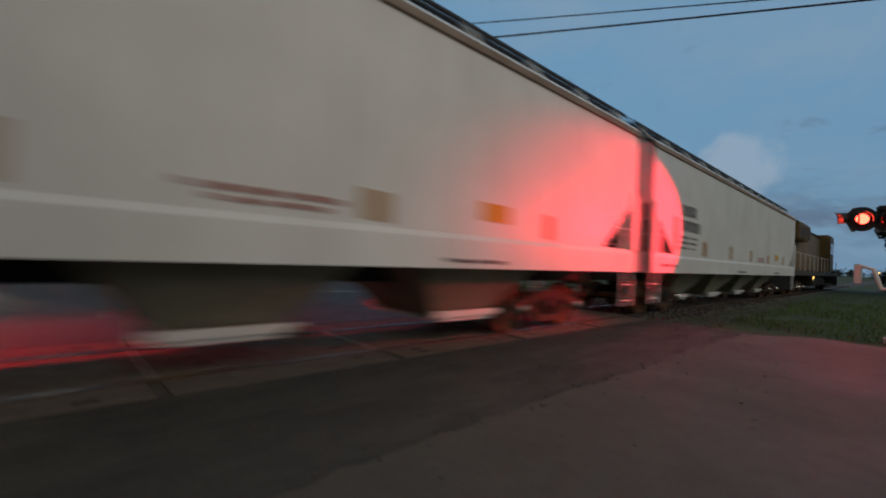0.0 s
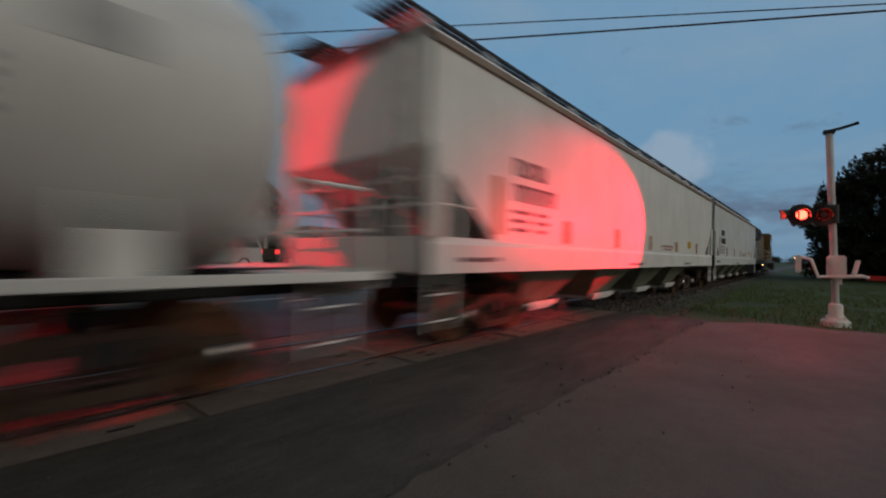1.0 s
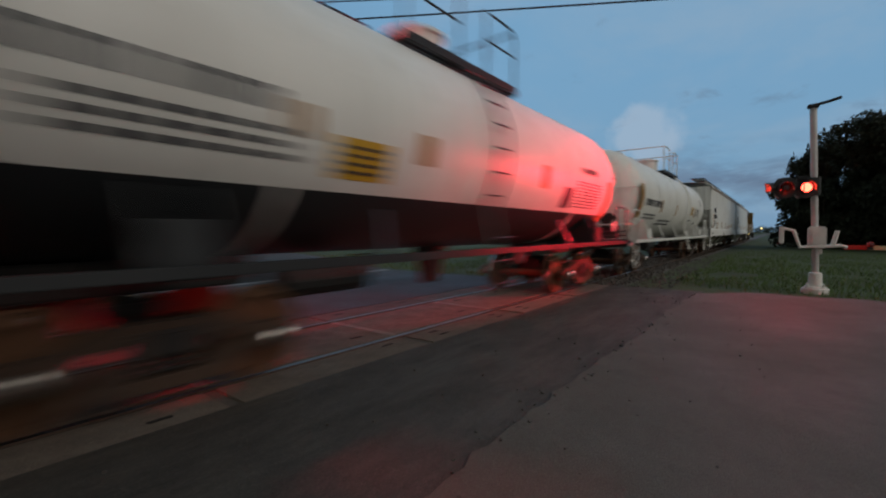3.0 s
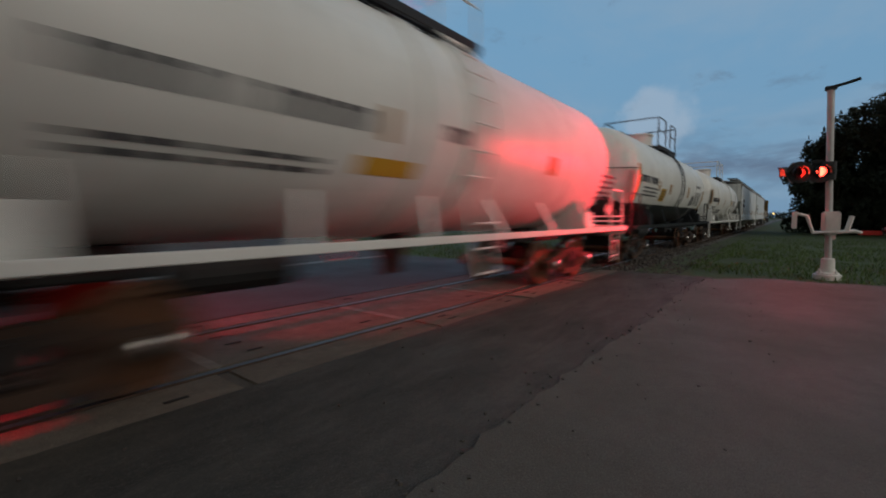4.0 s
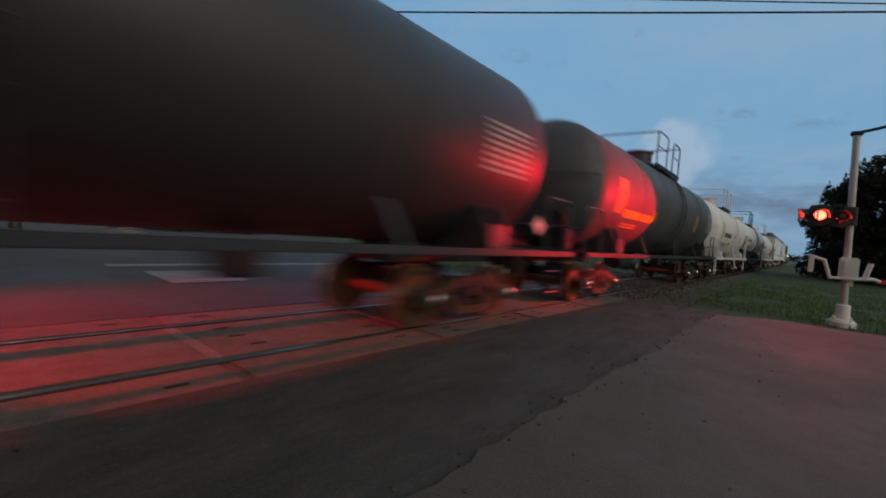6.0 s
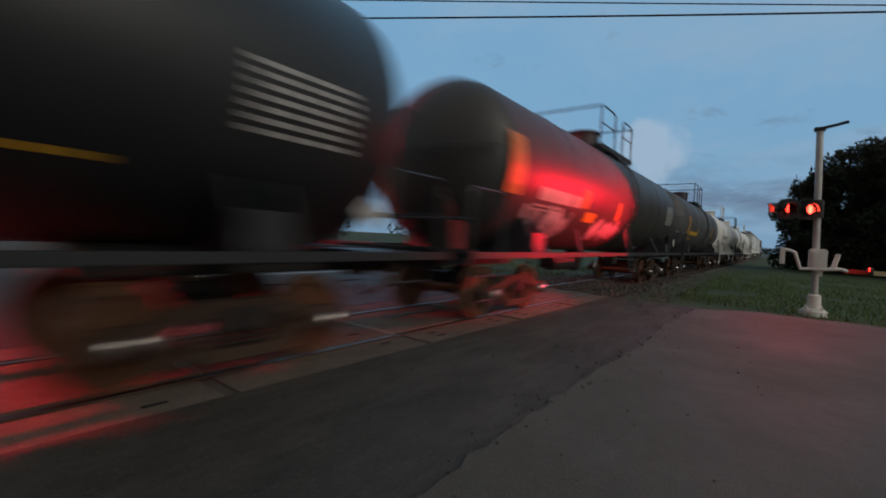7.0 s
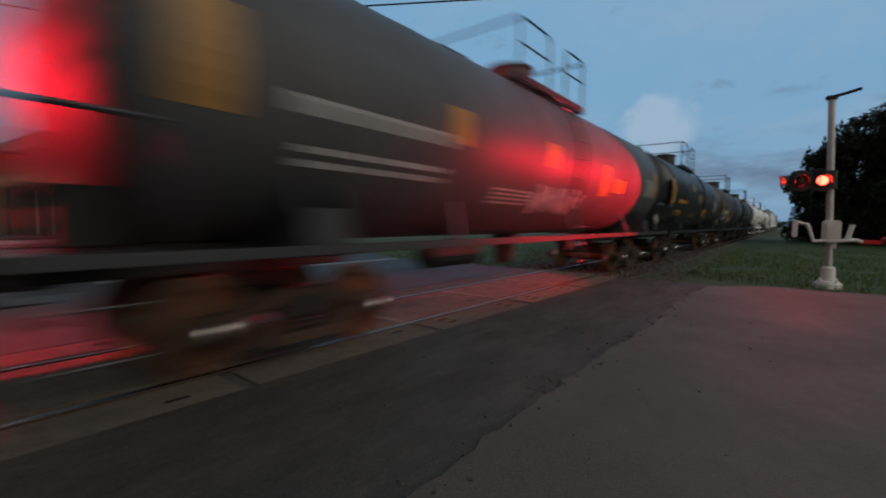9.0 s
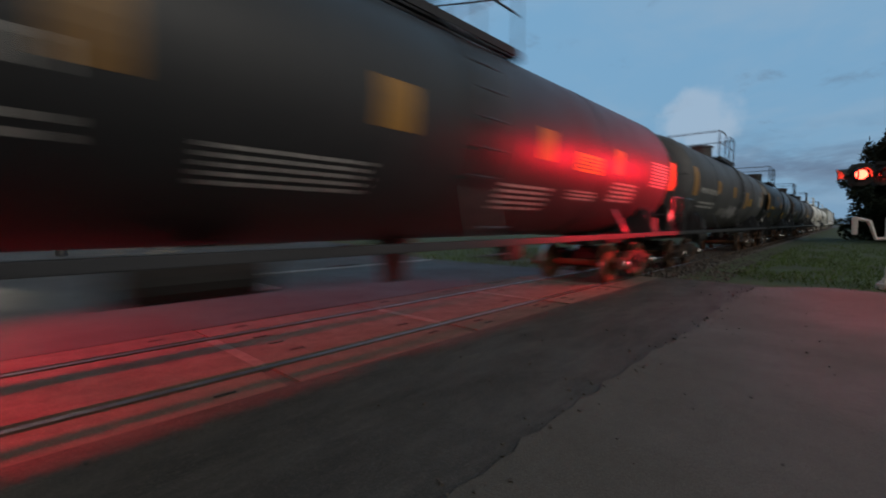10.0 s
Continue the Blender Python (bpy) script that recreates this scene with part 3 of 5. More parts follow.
def hopper_car(x0, x1, paint, label, detail=True, letters=STENCIL_DARK):
    """A covered hopper between the end sills at x0 and x1."""
    mid, h = (x0 + x1) / 2, (x1 - x0) / 2
    car = new_car("covered_hopper_car", mid, label, "freight car")
    W, eave = 1.615, 4.09
    # hull: flat sides, slope sheets at both ends, arched roof
    bm = B()
    ends = [(-h, eave), (-h, 2.72), (-h + 1.55, 1.50), (h - 1.55, 1.50), (h, 2.72), (h, eave)]
    for s in (-1, 1):
        prism(bm, ends, s * W, s * (W - 0.06))
    for s in (-1, 1):
        e = s * h
        i = s * (h - 3.2)
        q = [bm.verts.new(p) for p in ((e, -W + 0.06, 2.72), (e, W - 0.06, 2.72), (i, W - 0.06, 1.2), (i, -W + 0.06, 1.2))]
        bm.faces.new(q if s > 0 else q[::-1])
        ysec = [W * math.cos(a) for a in np.linspace(0, math.pi, 13)]
        ysec = [(y, eave + 0.30 * math.sqrt(max(0, 1 - (y / W) ** 2))) for y in ysec]
        prism(bm, [(-W + 0.06, 2.72), (W - 0.06, 2.72)] + ysec, min(e, e - s * 0.06), max(e, e - s * 0.06), "x")
    part("hull", bm, paint, car)
    bm = B()
    arc = [(W * math.cos(a) * 1.012, eave + 0.01 + 0.30 * math.sin(a)) for a in np.linspace(0, math.pi, 15)]
    prism(bm, arc, -h, h, "x")
    part("roof", bm, paint, car, smooth=True)
    for s in (-1, 1):
        bm = B()
        box(bm, -h, h, s * W - 0.035, s * W + 0.035, eave - 0.10, eave + 0.02, 0.012)
        part("roof_rail", bm, RUST_TRIM, car)
    # side sills, end sills, corner posts
    for s in (-1, 1):
        bm = B()
        prism(bm, [(s * (W + 0.03), 1.13), (s * (W + 0.03), 1.50), (s * (W - 0.015), 1.60), (s * (W - 0.10), 1.60), (s * (W - 0.10), 1.13)], -h, h, "x")
        part("side_sill", bm, paint, car)
    for s in (-1, 1):
        e = s * h
        bm = B()
        box(bm, min(e, e - s * 0.25), max(e, e - s * 0.25), -W - 0.02, W + 0.02, 1.12, 1.60, 0.02)
        part("end_sill", bm, paint, car)
        for t in (-1, 1):
            bm = B()
            box(bm, min(e, e - s * 0.26), max(e, e - s * 0.26), t * W - 0.05, t * W + 0.05, 1.58, 2.76, 0.012)
            part("corner_post", bm, paint, car)
            bm = B()
            for z in (2.02, 2.42):
                rod(bm, (e - s * 0.2, t * (W - 0.02), z), (e - s * 1.1, t * (W - 0.02), z - 0.02), 0.014, 6)
            rod(bm, (e - s * 0.62, t * (W - 0.02), 1.58), (e - s * 0.62, t * (W - 0.02), 2.3), 0.035, 6)
            part("grab_iron", bm, paint, car)
            ladder("step", car, paint, e - s * 0.30, t * (W - 0.02), 0.42, 1.15, 0.46, "x", 0.33)
        bm = B()
        for y in (-0.75, 0.0, 0.75):
            rod(bm, (e - s * 0.35, y, 1.58), (e - s * 0.35, y, 2.66), 0.05, 8)
        for z in (2.0, 2.35):
            rod(bm, (e - s * 0.08, -W, z), (e - s * 0.08, W, z), 0.02, 6)
        part("end_frame", bm, paint, car)
        ladder("end_ladder", car, paint, e + s * 0.03, -W + 0.45, 1.6, 4.2, 0.42, "y")
        bm = B()
        box(bm, min(e - s * 0.4, e - s * 1.0), max(e - s * 0.4, e - s * 1.0), -0.35, 0.35, 1.62, 1.95, 0.03)
        rod(bm, (e - s * 0.7, -0.3, 2.1), (e - s * 0.7, 0.3, 2.1), 0.16, 12)
        part("brake_gear", bm, GRIME, car)
        truck(car, e - s * 2.35)
        coupler(car, e, s)
    bm = B()
    box(bm, -h, h, -0.30, 0.30, 0.86, 1.16, 0.02)
    part("centre_sill", bm, GRIME, car)
    # discharge chutes
    for k in range(4):
        x = (k - 1.5) * (2 * h - 5.0) / 4.0
        bm = B()
        top, bot = 1.15, 0.36
        a = [bm.verts.new((x + dx, dy, top)) for dx, dy in ((-1.35, -1.30), (1.15, -1.30), (1.15, 1.30), (-1.35, 1.30))]
        b = [bm.verts.new((x + dx, dy, bot)) for dx, dy in ((-0.62, -0.70), (0.50, -0.70), (0.50, 0.70), (-0.62, 0.70))]
        for i in range(4):
            bm.faces.new((a[i], b[i], b[(i + 1) % 4], a[(i + 1) % 4]))
        bm.faces.new(b)
        bmesh.ops.recalc_face_normals(bm, faces=bm.faces)
        chute = part("discharge_chute", bm, CHUTE, car)
        bm = B()
        box(bm, x - 0.62, x + 0.50, -0.88, 0.88, 0.30, 0.38, 0.012)
        for s in (-1, 1):
            box(bm, x - 0.75, x + 0.66, s * 0.88 - 0.05, s * 0.88 + 0.05, 0.36, 0.46, 0.012)
        part("outlet_gate", bm, paint, chute)
        bm = B()
        rod(bm, (x + 0.58, -1.02, 0.34), (x + 0.58, 1.02, 0.34), 0.04, 8)
        for s in (-1, 1):
            rod(bm, (x + 0.58, s * 1.02, 0.34), (x + 0.58, s * 1.10, 0.34), 0.10, 12)
        part("gate_shaft", bm, RUST, chute)
    # roof walkway on brackets along both edges, hatch trough between
    bm = B()
    for s in (-1, 1):
        for y in np.linspace(0.62, 1.22, 6):
            box(bm, -h - 0.25, h + 0.25, s * y - 0.03, s * y + 0.03, 4.56, 4.60)
        for x in np.arange(-h, h, 0.35):
            box(bm, x, x + 0.03, s * 0.92 - 0.32, s * 0.92 + 0.32, 4.545, 4.565)
    part("roof_walkway", bm, GRATING, car, "dark steel grating walkway")
    n = 13
    for k in range(n):
        x = -h + 0.25 + (2 * h - 0.5) * k / (n - 1)
        for s in (-1, 1):
            bm = B()
            box(bm, -0.035, 0.035, -0.012, 0.012, 0.0, 0.56, 0, pose(x, s * 1.56, 4.06, s * 36, 0, 0))
            box(bm, x - 0.035, x + 0.035, min(s * 0.6, s * 1.25), max(s * 0.6, s * 1.25), 4.50, 4.55)
            part("walkway_bracket", bm, paint, car)
    bm = B()
    box(bm, -h + 1.2, h - 1.2, -0.35, 0.35, 4.30, 4.50, 0.03)
    for x in np.arange(-h + 1.4, h - 1.4, 1.2):
        box(bm, x, x + 0.08, -0.42, 0.42, 4.36, 4.54, 0.01)
    part("hatch_cover", bm, paint, car)
    # stencilled blocks and strips on both sides
    for s in (-1, 1):
        y = s * (W + 0.006)
        def flat(nm, bars, m, thick=0.004, yy=y):
            bm = B()
            for bx0, bx1, bz0, bz1 in bars:
                box(bm, bx0, bx1, yy - thick, yy + thick, bz0, bz1)
            tagged(part(nm, bm, m, car), kind="stuff" if len(bars) > 1 else "")
        f = -1 if s < 0 else 1
        r = lambda u: f * (h - u)
        def span(u0, u1):
            return min(r(u0), r(u1)), max(r(u0), r(u1))
        rnd = random.Random(int(h * 1000) + s)
        def bars(u0, u1, z, hh, words=4):
            out, u = [], u0
            while u < u1:
                w = rnd.uniform(0.12, 0.4)
                a = span(u, min(u1, u + w))
                out.append((a[0], a[1], z, z + hh))
                u += w + 0.09
            return out
        block = []
        for k in range(4):
            a = span(1.95 + k * 0.27, 2.16 + k * 0.27)
            block += [(a[0], a[0] + 0.06, 2.62, 2.90), (a[1] - 0.06, a[1], 2.62, 2.90), (a[0] + 0.06, a[1] - 0.06, 2.62 if k % 2 else 2.84, 2.68 if k % 2 else 2.90)]
        for k in range(6):
            a = span(1.95 + k * 0.24, 2.14 + k * 0.24)
            block += [(a[0], a[0] + 0.05, 2.22, 2.50), (a[1] - 0.05, a[1], 2.22, 2.50), (a[0] + 0.05, a[1] - 0.05, 2.45, 2.50)]
        flat("reporting_mark", block, letters)
        flat("data_stencil", bars(1.9, 2.5, 2.03, 0.06) + bars(2.7, 3.1, 2.03, 0.06) + bars(1.9, 2.4, 1.89, 0.06) + bars(2.6, 3.1, 1.89, 0.06) + bars(1.9, 2.4, 1.75, 0.06) + bars(2.7, 3.0, 1.75, 0.06), letters)
        for u, w, lo, hi in ((1.40, 0.2, 1.68, 2.54), (3.7, 0.3, 1.62, 2.04), (6.5, 0.24, 1.62, 2.05), (9.25, 0.22, 1.62, 2.03), (12.25, 0.3, 1.62, 1.95), (15.6, 0.24, 1.62, 2.0)):
            flat("reflective_strip", [(*span(u, u + w), lo, hi)], TAN)
        flat("warning_placard", [(*span(2 * h - 4.9, 2 * h - 4.3), 1.78, 2.03)], YELLOW)
        flat("red_stencil", bars(2 * h - 8.4, 2 * h - 7.0, 1.74, 0.06) + bars(2 * h - 8.2, 2 * h - 7.2, 1.65, 0.05), STENCIL_RED)
        flat("sill_stencil", bars(0.6, 1.5, 1.28, 0.06) + bars(7.5, 8.6, 1.2, 0.05) + bars(13.5, 14.6, 1.2, 0.05), letters, yy=s * (W + 0.034))
    return car


RUST_TRIM = mat("rust_stained_roof_rail", (0.33, 0.26, 0.20), 0.7, vary=0.4, scale=2, fine=40, bump=0.2, dark=(0.10, 0.06, 0.04))


def on_tank(bm, x0, x1, z0, z1, s=-1, lift=0.005, n=4):
    """A patch of paint or sheet wrapped on the tank's side between two heights."""
    rows = []
    for k in range(n + 1):
        z = z0 + (z1 - z0) * k / n
        r = R_TANK + lift
        y = s * math.sqrt(max(0.0, r * r - (z - Z_TANK) ** 2))
        rows.append((bm.verts.new((x0, y, z)), bm.verts.new((x1, y, z))))
    for a, b in zip(rows, rows[1:]):
        bm.faces.new((a[0], a[1], b[1], b[0]) if s < 0 else (a[1], a[0], b[0], b[1]))


def tank_car(x0, x1, paint, label, sill=None, lower=None, letters=STENCIL_DARK, marks=(), bands=(), end_stripe=None, frame_tone=None, rail_tone=None, inset=0.6, head=0.78, struts=False, band_at=(), ladder_at=0.0, top_at=0.0, graffiti=()):
    """A tank car between the end sills at x0 and x1; marks are (kind, from the rear end, length, low, high)."""
    mid, h = (x0 + x1) / 2, (x1 - x0) / 2
    car = new_car("tank_car", mid, label, "tank car")
    sill = sill or paint
    R, zc = R_TANK, Z_TANK
    t = h - inset                                    # tip of the tank heads
    s0 = t - head                                    # where the heads begin
    prof = [(-t, 0.0)] + [(-s0 - head * math.cos(a), R * math.sin(a)) for a in np.linspace(0.12, math.pi / 2, 9)]
    prof += [(-s0 / 2, R), (0, R), (s0 / 2, R)] + [(s0 + head * math.sin(a), R * math.cos(a)) for a in np.linspace(0, math.pi / 2 - 0.12, 9)] + [(t, 0.0)]
    bm = B()
    lathe(bm, prof, 96, lambda a, u, v: (a, u, zc + v))
    tank = part("tank", bm, paint, car, smooth=True, mats=[paint, lower or paint])
    if lower:
        for p in tank.data.polygons:
            p.material_index = 1 if p.center.z < 1.83 else 0
    # weld seams and jacket bands
    for x in list(bands):
        bm = B()
        lathe(bm, [(x - 0.04, R), (x - 0.04, R + 0.008), (x + 0.04, R + 0.008), (x + 0.04, R)], 64, lambda a, u, v: (a, u, zc + v))
        part("weld_seam", bm, paint, car, smooth=True)
    for x in band_at:
        bm = B()
        lathe(bm, [(x - 0.19, R), (x - 0.17, R + 0.035), (x + 0.17, R + 0.035), (x + 0.19, R)], 64, lambda a, u, v: (a, u, zc + v))
        part("tank_band", bm, paint, car, smooth=True)
    # stub sills, bolsters with cradle plates, end platforms
    for s in (-1, 1):
        e = s * h
        bm = B()
        box(bm, min(e, e - s * 3.4), max(e, e - s * 3.4), -0.32, 0.32, 0.86, 1.16, 0.02)
        part("stub_sill", bm, GRIME, car)
        bm = B()
        c = e - s * 2.3
        q = [(-1.50, 1.06), (1.50, 1.06), (1.50, 1.20), (1.25, 1.75)] + [((R + 0.01) * math.sin(a), zc - (R + 0.01) * math.cos(a)) for a in np.linspace(0.95, -0.95, 13)] + [(-1.25, 1.75), (-1.50, 1.20)]
        prism(bm, q, c - 0.24, c - 0.20, "x")
        prism(bm, q, c + 0.20, c + 0.24, "x")
        box(bm, c - 0.24, c + 0.24, -1.50, 1.50, 1.06, 1.10)
        for y in (-1.42, 1.42):
            box(bm, c - 0.22, c + 0.22, y - 0.04, y + 0.04, 1.10, 1.50, 0.01)
        part("bolster", bm, sill, car)
        bm = B()
        box(bm, min(e, e - s * 0.95), max(e, e - s * 0.95), -1.52, 1.52, 1.08, 1.15, 0.012)
        box(bm, min(e, e - s * 0.06), max(e, e - s * 0.06), -1.54, 1.54, 0.98, 1.20, 0.012)
        part("end_platform", bm, sill, car)
        for y in (-1.48, 1.48):
            bm = B()
            pipe(bm, [(e - s * 0.08, y, 1.12), (e - s * 0.08, y, 1.97), (e - s * 0.16, y, 2.05), (e - s * 0.87, y, 2.05), (e - s * 0.95, y, 1.97), (e - s * 0.95, y, 1.12)], 0.022, 6)
            part("corner_handrail", bm, rail_tone or sill, car)
        for z in (1.30, 1.42) if rail_tone else (1.62,):
            bm = B()
            rod(bm, (e - s * 0.10, -1.48, z), (e - s * 0.10, 1.48, z), 0.022, 6)
            part("end_handrail", bm, rail_tone or sill, car)
        for y in (-1.46, 1.46):
            ladder("step", car, sill, e - s * 0.55, y, 0.34, 1.1, 0.46, "x", 0.36)
        truck(car, e - s * 2.3)
        coupler(car, e, s)
        # a ring of handrail round the head
        bm = B()
        pipe(bm, [(s * (s0 + 0.45), -1.40, zc + 0.15), (s * (t + 0.06), -0.7, zc + 0.15), (s * (t + 0.10), 0, zc + 0.15), (s * (t + 0.06), 0.7, zc + 0.15), (s * (s0 + 0.45), 1.40, zc + 0.15)], 0.018, 6)
        part("head_rail", bm, rail_tone or sill, car)
        if s < 0:
            bm = B()
            box(bm, e + 0.35, e + 0.75, -0.95, -0.45, 1.15, 1.62, 0.04)
            rod(bm, (e + 0.30, -0.7, 1.75), (e + 0.36, -0.7, 1.75), 0.24, 16)
            part("hand_brake", bm, GRIME, car)
    # long side sills carried on struts from the tank
    for s in (-1, 1):
        bm = B()
        y = s * 1.55
        box(bm, -h, h, y - 0.05, y + 0.05, 1.08, 1.17, 0.008)
        part("side_sill", bm, sill, car)
        for x in np.linspace(-h + 4.2, h - 4.2, 4 if struts else 2):
            bm = B()
            d = 0.35 if x < 0 else -0.35
            box(bm, -0.04, 0.04, -0.015, 0.015, 0.0, 0.62, 0, pose(x, y, 1.10, s * 22, d * 50, 0))
            part("sill_strut", bm, sill, car)
        # side ladder up to the top platform
        la = ladder_at
        stiles = []
        for x in (la + 0.05, la + 0.5):
            bm = B()
            arc = [(x, s * 1.60, 0.62)] + [(x, s * (R + 0.10) * math.cos(a), zc + (R + 0.10) * math.sin(a)) for a in np.linspace(-0.55, 1.2, 12)]
            pipe(bm, arc, 0.02, 6)
            stiles.append(part("ladder_stile", bm, sill, car))
        rungs = [(s * (R + 0.10) * math.cos(a), zc + (R + 0.10) * math.sin(a)) for a in np.linspace(-0.45, 1.1, 8)] + [(s * 1.58, z) for z in (0.64, 0.98, 1.32)]
        for y2, z2 in rungs:
            bm = B()
            rod(bm, (la + 0.05, y2, z2), (la + 0.5, y2, z2), 0.016, 6)
            part("rung", bm, sill, stiles[0])
    # manway, valves, platform and rails on top
    top = zc + R
    p0 = top_at
    bm = B()
    lathe(bm, [(top - 0.08, 0.45), (top + 0.42, 0.45), (top + 0.43, 0.50), (top + 0.48, 0.50), (top + 0.54, 0.30), (top + 0.55, 0.0)], 24, lambda a, u, v: (p0 + 0.1 + u, v, a))
    lathe(bm, [(top - 0.08, 0.26), (top + 0.22, 0.26), (top + 0.27, 0.18), (top + 0.28, 0.0)], 18, lambda a, u, v: (p0 + 1.15 + u, v, a))
    part("manway", bm, frame_tone or paint, car, smooth=True)
    for s in (-1, 1):
        bm = B()
        box(bm, p0 - 1.25, p0 + 1.75, s * 0.985 - 0.015, s * 0.985 + 0.015, top - 0.23, top - 0.12)
        deck = part("top_platform", bm, GRATING, car, "steel grating platform")
        for y in np.linspace(0.58, 0.93, 4):
            bm = B()
            box(bm, p0 - 1.25, p0 + 1.75, s * y - 0.03, s * y + 0.03, top - 0.18, top - 0.14)
            part("grating_plank", bm, GRATING, deck)
        for x in (p0 - 1.25, p0 - 0.25, p0 + 0.75, p0 + 1.7):
            bm = B()
            box(bm, x, x + 0.05, s * 0.75 - 0.22, s * 0.75 + 0.22, top - 0.26, top - 0.18)
            part("bearer", bm, GRATING, deck)
    for s in (-1, 1):
        y = s * 0.96
        bm = B()
        pipe(bm, [(p0 - 1.2, y, top - 0.18), (p0 - 1.2, y, top + 0.78), (p0 - 1.05, y, top + 0.88), (p0 - 0.1, y, top + 0.88), (p0 + 0.0, y, top + 0.78), (p0 + 0.0, y, top - 0.18)], 0.022, 6)
        rod(bm, (p0 - 1.2, y, top + 0.42), (p0 + 0.0, y, top + 0.42), 0.018, 6)
        part("top_handrail", bm, rail_tone or sill, car)
        bm = B()
        pipe(bm, [(p0 + 0.75, y, top - 0.18), (p0 + 0.75, y, top + 0.80), (p0 + 0.85, y, top + 0.88), (p0 + 1.6, y, top + 0.88), (p0 + 1.7, y, top + 0.78), (p0 + 1.7, y, top - 0.18)], 0.022, 6)
        rod(bm, (p0 + 0.75, y, top + 0.42), (p0 + 1.7, y, top + 0.42), 0.018, 6)
        part("top_handrail", bm, rail_tone or sill, car)
    for x in (p0 - 1.2, p0 + 1.7):
        bm = B()
        rod(bm, (x, -0.96, top + 0.85), (x, 0.96, top + 0.85), 0.022, 6)
        part("cross_rail", bm, rail_tone or sill, car)
    # bottom outlet and brake rigging
    bm = B()
    lathe(bm, [(0.55, 0.0), (0.55, 0.16), (0.8, 0.20), (1.2, 0.30)], 16, lambda a, u, v: (u, v, a))
    for x in (-2.6, 2.4):
        box(bm, x - 0.25, x + 0.25, -0.5, -0.2, 0.72, 1.06, 0.03)
    rod(bm, (-h + 3, 0.35, 0.95), (h - 3, 0.35, 0.95), 0.03, 6)
    rod(bm, (-3.4, -0.7, 0.88), (-2.2, -0.7, 0.88), 0.17, 14)
    part("brake_rigging", bm, GRIME, car)
    # markings
    rnd = random.Random(int(abs(mid) * 10))
    for mk in marks:
        kind, u0, ln, z0, z1 = mk[:5]
        for s in (-1, 1):
            bm = B()
            a = -h + u0
            if s > 0:
                a = h - u0 - ln
            if kind == "text":                       # one line of unreadable lettering
                x = a
                while x < a + ln - 0.05:
                    w = (z1 - z0) * rnd.uniform(0.5, 0.75)
                    on_tank(bm, x, x + w * 0.35, z0, z1, s)
                    on_tank(bm, x + w * 0.65, x + w, z0, z1, s)
                    on_tank(bm, x + w * 0.35, x + w * 0.65, z0 + (z1 - z0) * 0.75, z1, s, n=1)
                    x += w * 1.28
            elif kind == "rows":                     # a block of small print
                n = mk[5]
                for k in range(n):
                    zz = z0 + (z1 - z0) * (k + 0.15) / n
                    x = a
                    while x < a + ln:
                        w = rnd.uniform(0.10, 0.35)
                        on_tank(bm, x, min(x + w, a + ln), zz, zz + (z1 - z0) * 0.5 / n, s, n=1)
                        x += w + 0.05
            else:
                on_tank(bm, a, a + ln, z0, z1, s, 0.004, 6)
            m = {"text": letters, "rows": letters, "strip": TAN, "placard": YELLOW, "spray": GRAFFITI, "white": STENCIL_WHITE, "black": STENCIL_DARK}[kind if len(mk) < 7 else mk[6]]
            nm = {"text": "reporting_mark", "rows": "data_stencil", "strip": "reflective_strip", "placard": "warning_placard", "spray": "graffiti", "white": "label_sheet", "black": "data_plate"}[kind]
            tagged(part(nm, bm, m, car), kind="stuff" if kind in ("text", "rows") else "")
        if kind == "placard" and z1 - z0 > 0.24:     # dark print on the yellow sheet
            for s in (-1, 1):
                bm = B()
                a = -h + u0 if s < 0 else h - u0 - ln
                for k in range(4):
                    zz = z0 + (z1 - z0) * (0.14 + 0.2 * k)
                    x = a + 0.05
                    while x < a + ln - 0.08:
                        w = rnd.uniform(0.05, 0.16)
                        on_tank(bm, x, min(x + w, a + ln - 0.04), zz, zz + (z1 - z0) * 0.085, s, 0.009, 1)
                        x += w + 0.03
                tagged(part("placard_print", bm, STENCIL_DARK, car), kind="stuff")
    for g0, g1, gz0, gz1 in graffiti:
        bm, n = B(), 26
        for k in range(n):
            a, w = g0 + (g1 - g0) * (k + rnd.random()) / n, rnd.uniform(0.06, 0.16)
            lean, q0 = rnd.uniform(-0.35, 0.35), rnd.uniform(0.0, 0.35)
            q1 = rnd.uniform(0.6, 1.0)
            rows = []
            for j in range(7):
                f = q0 + (q1 - q0) * j / 6
                z = gz0 + (gz1 - gz0) * f
                y = -math.sqrt((R + 0.006 + 0.0004 * k) ** 2 - (z - zc) ** 2)
                x = -h + a + lean * f + 0.07 * math.sin(f * 7 + k)
                rows.append((bm.verts.new((x, y, z)), bm.verts.new((x + w, y, z))))
            for p, q in zip(rows, rows[1:]):
                bm.faces.new((p[0], p[1], q[1], q[0]))
        tagged(part("graffiti", bm, GRAFFITI, car, "pale spray-painted graffiti"), kind="stuff")
    if end_stripe:
        for s in (-1, 1):
            bm = B()
            lathe(bm, [(s * (s0 - 0.42), R + 0.004), (s * (s0 + 0.02), R + 0.004)], 64, lambda a, u, v: (a, u, zc + v))
            part("end_band", bm, end_stripe, car, smooth=True)
    # placard holders at the corners
    for s in (-1, 1):
        for x in (h - 1.25,):
            bm = B()
            box(bm, -0.12, 0.12, -0.012, 0.012, -0.12, 0.12, 0.01, pose(x, s * 1.50, 1.56, 0, 45, 0))
            part("diamond_placard", bm, STENCIL_WHITE, car, "white diamond hazard placard")
    return car


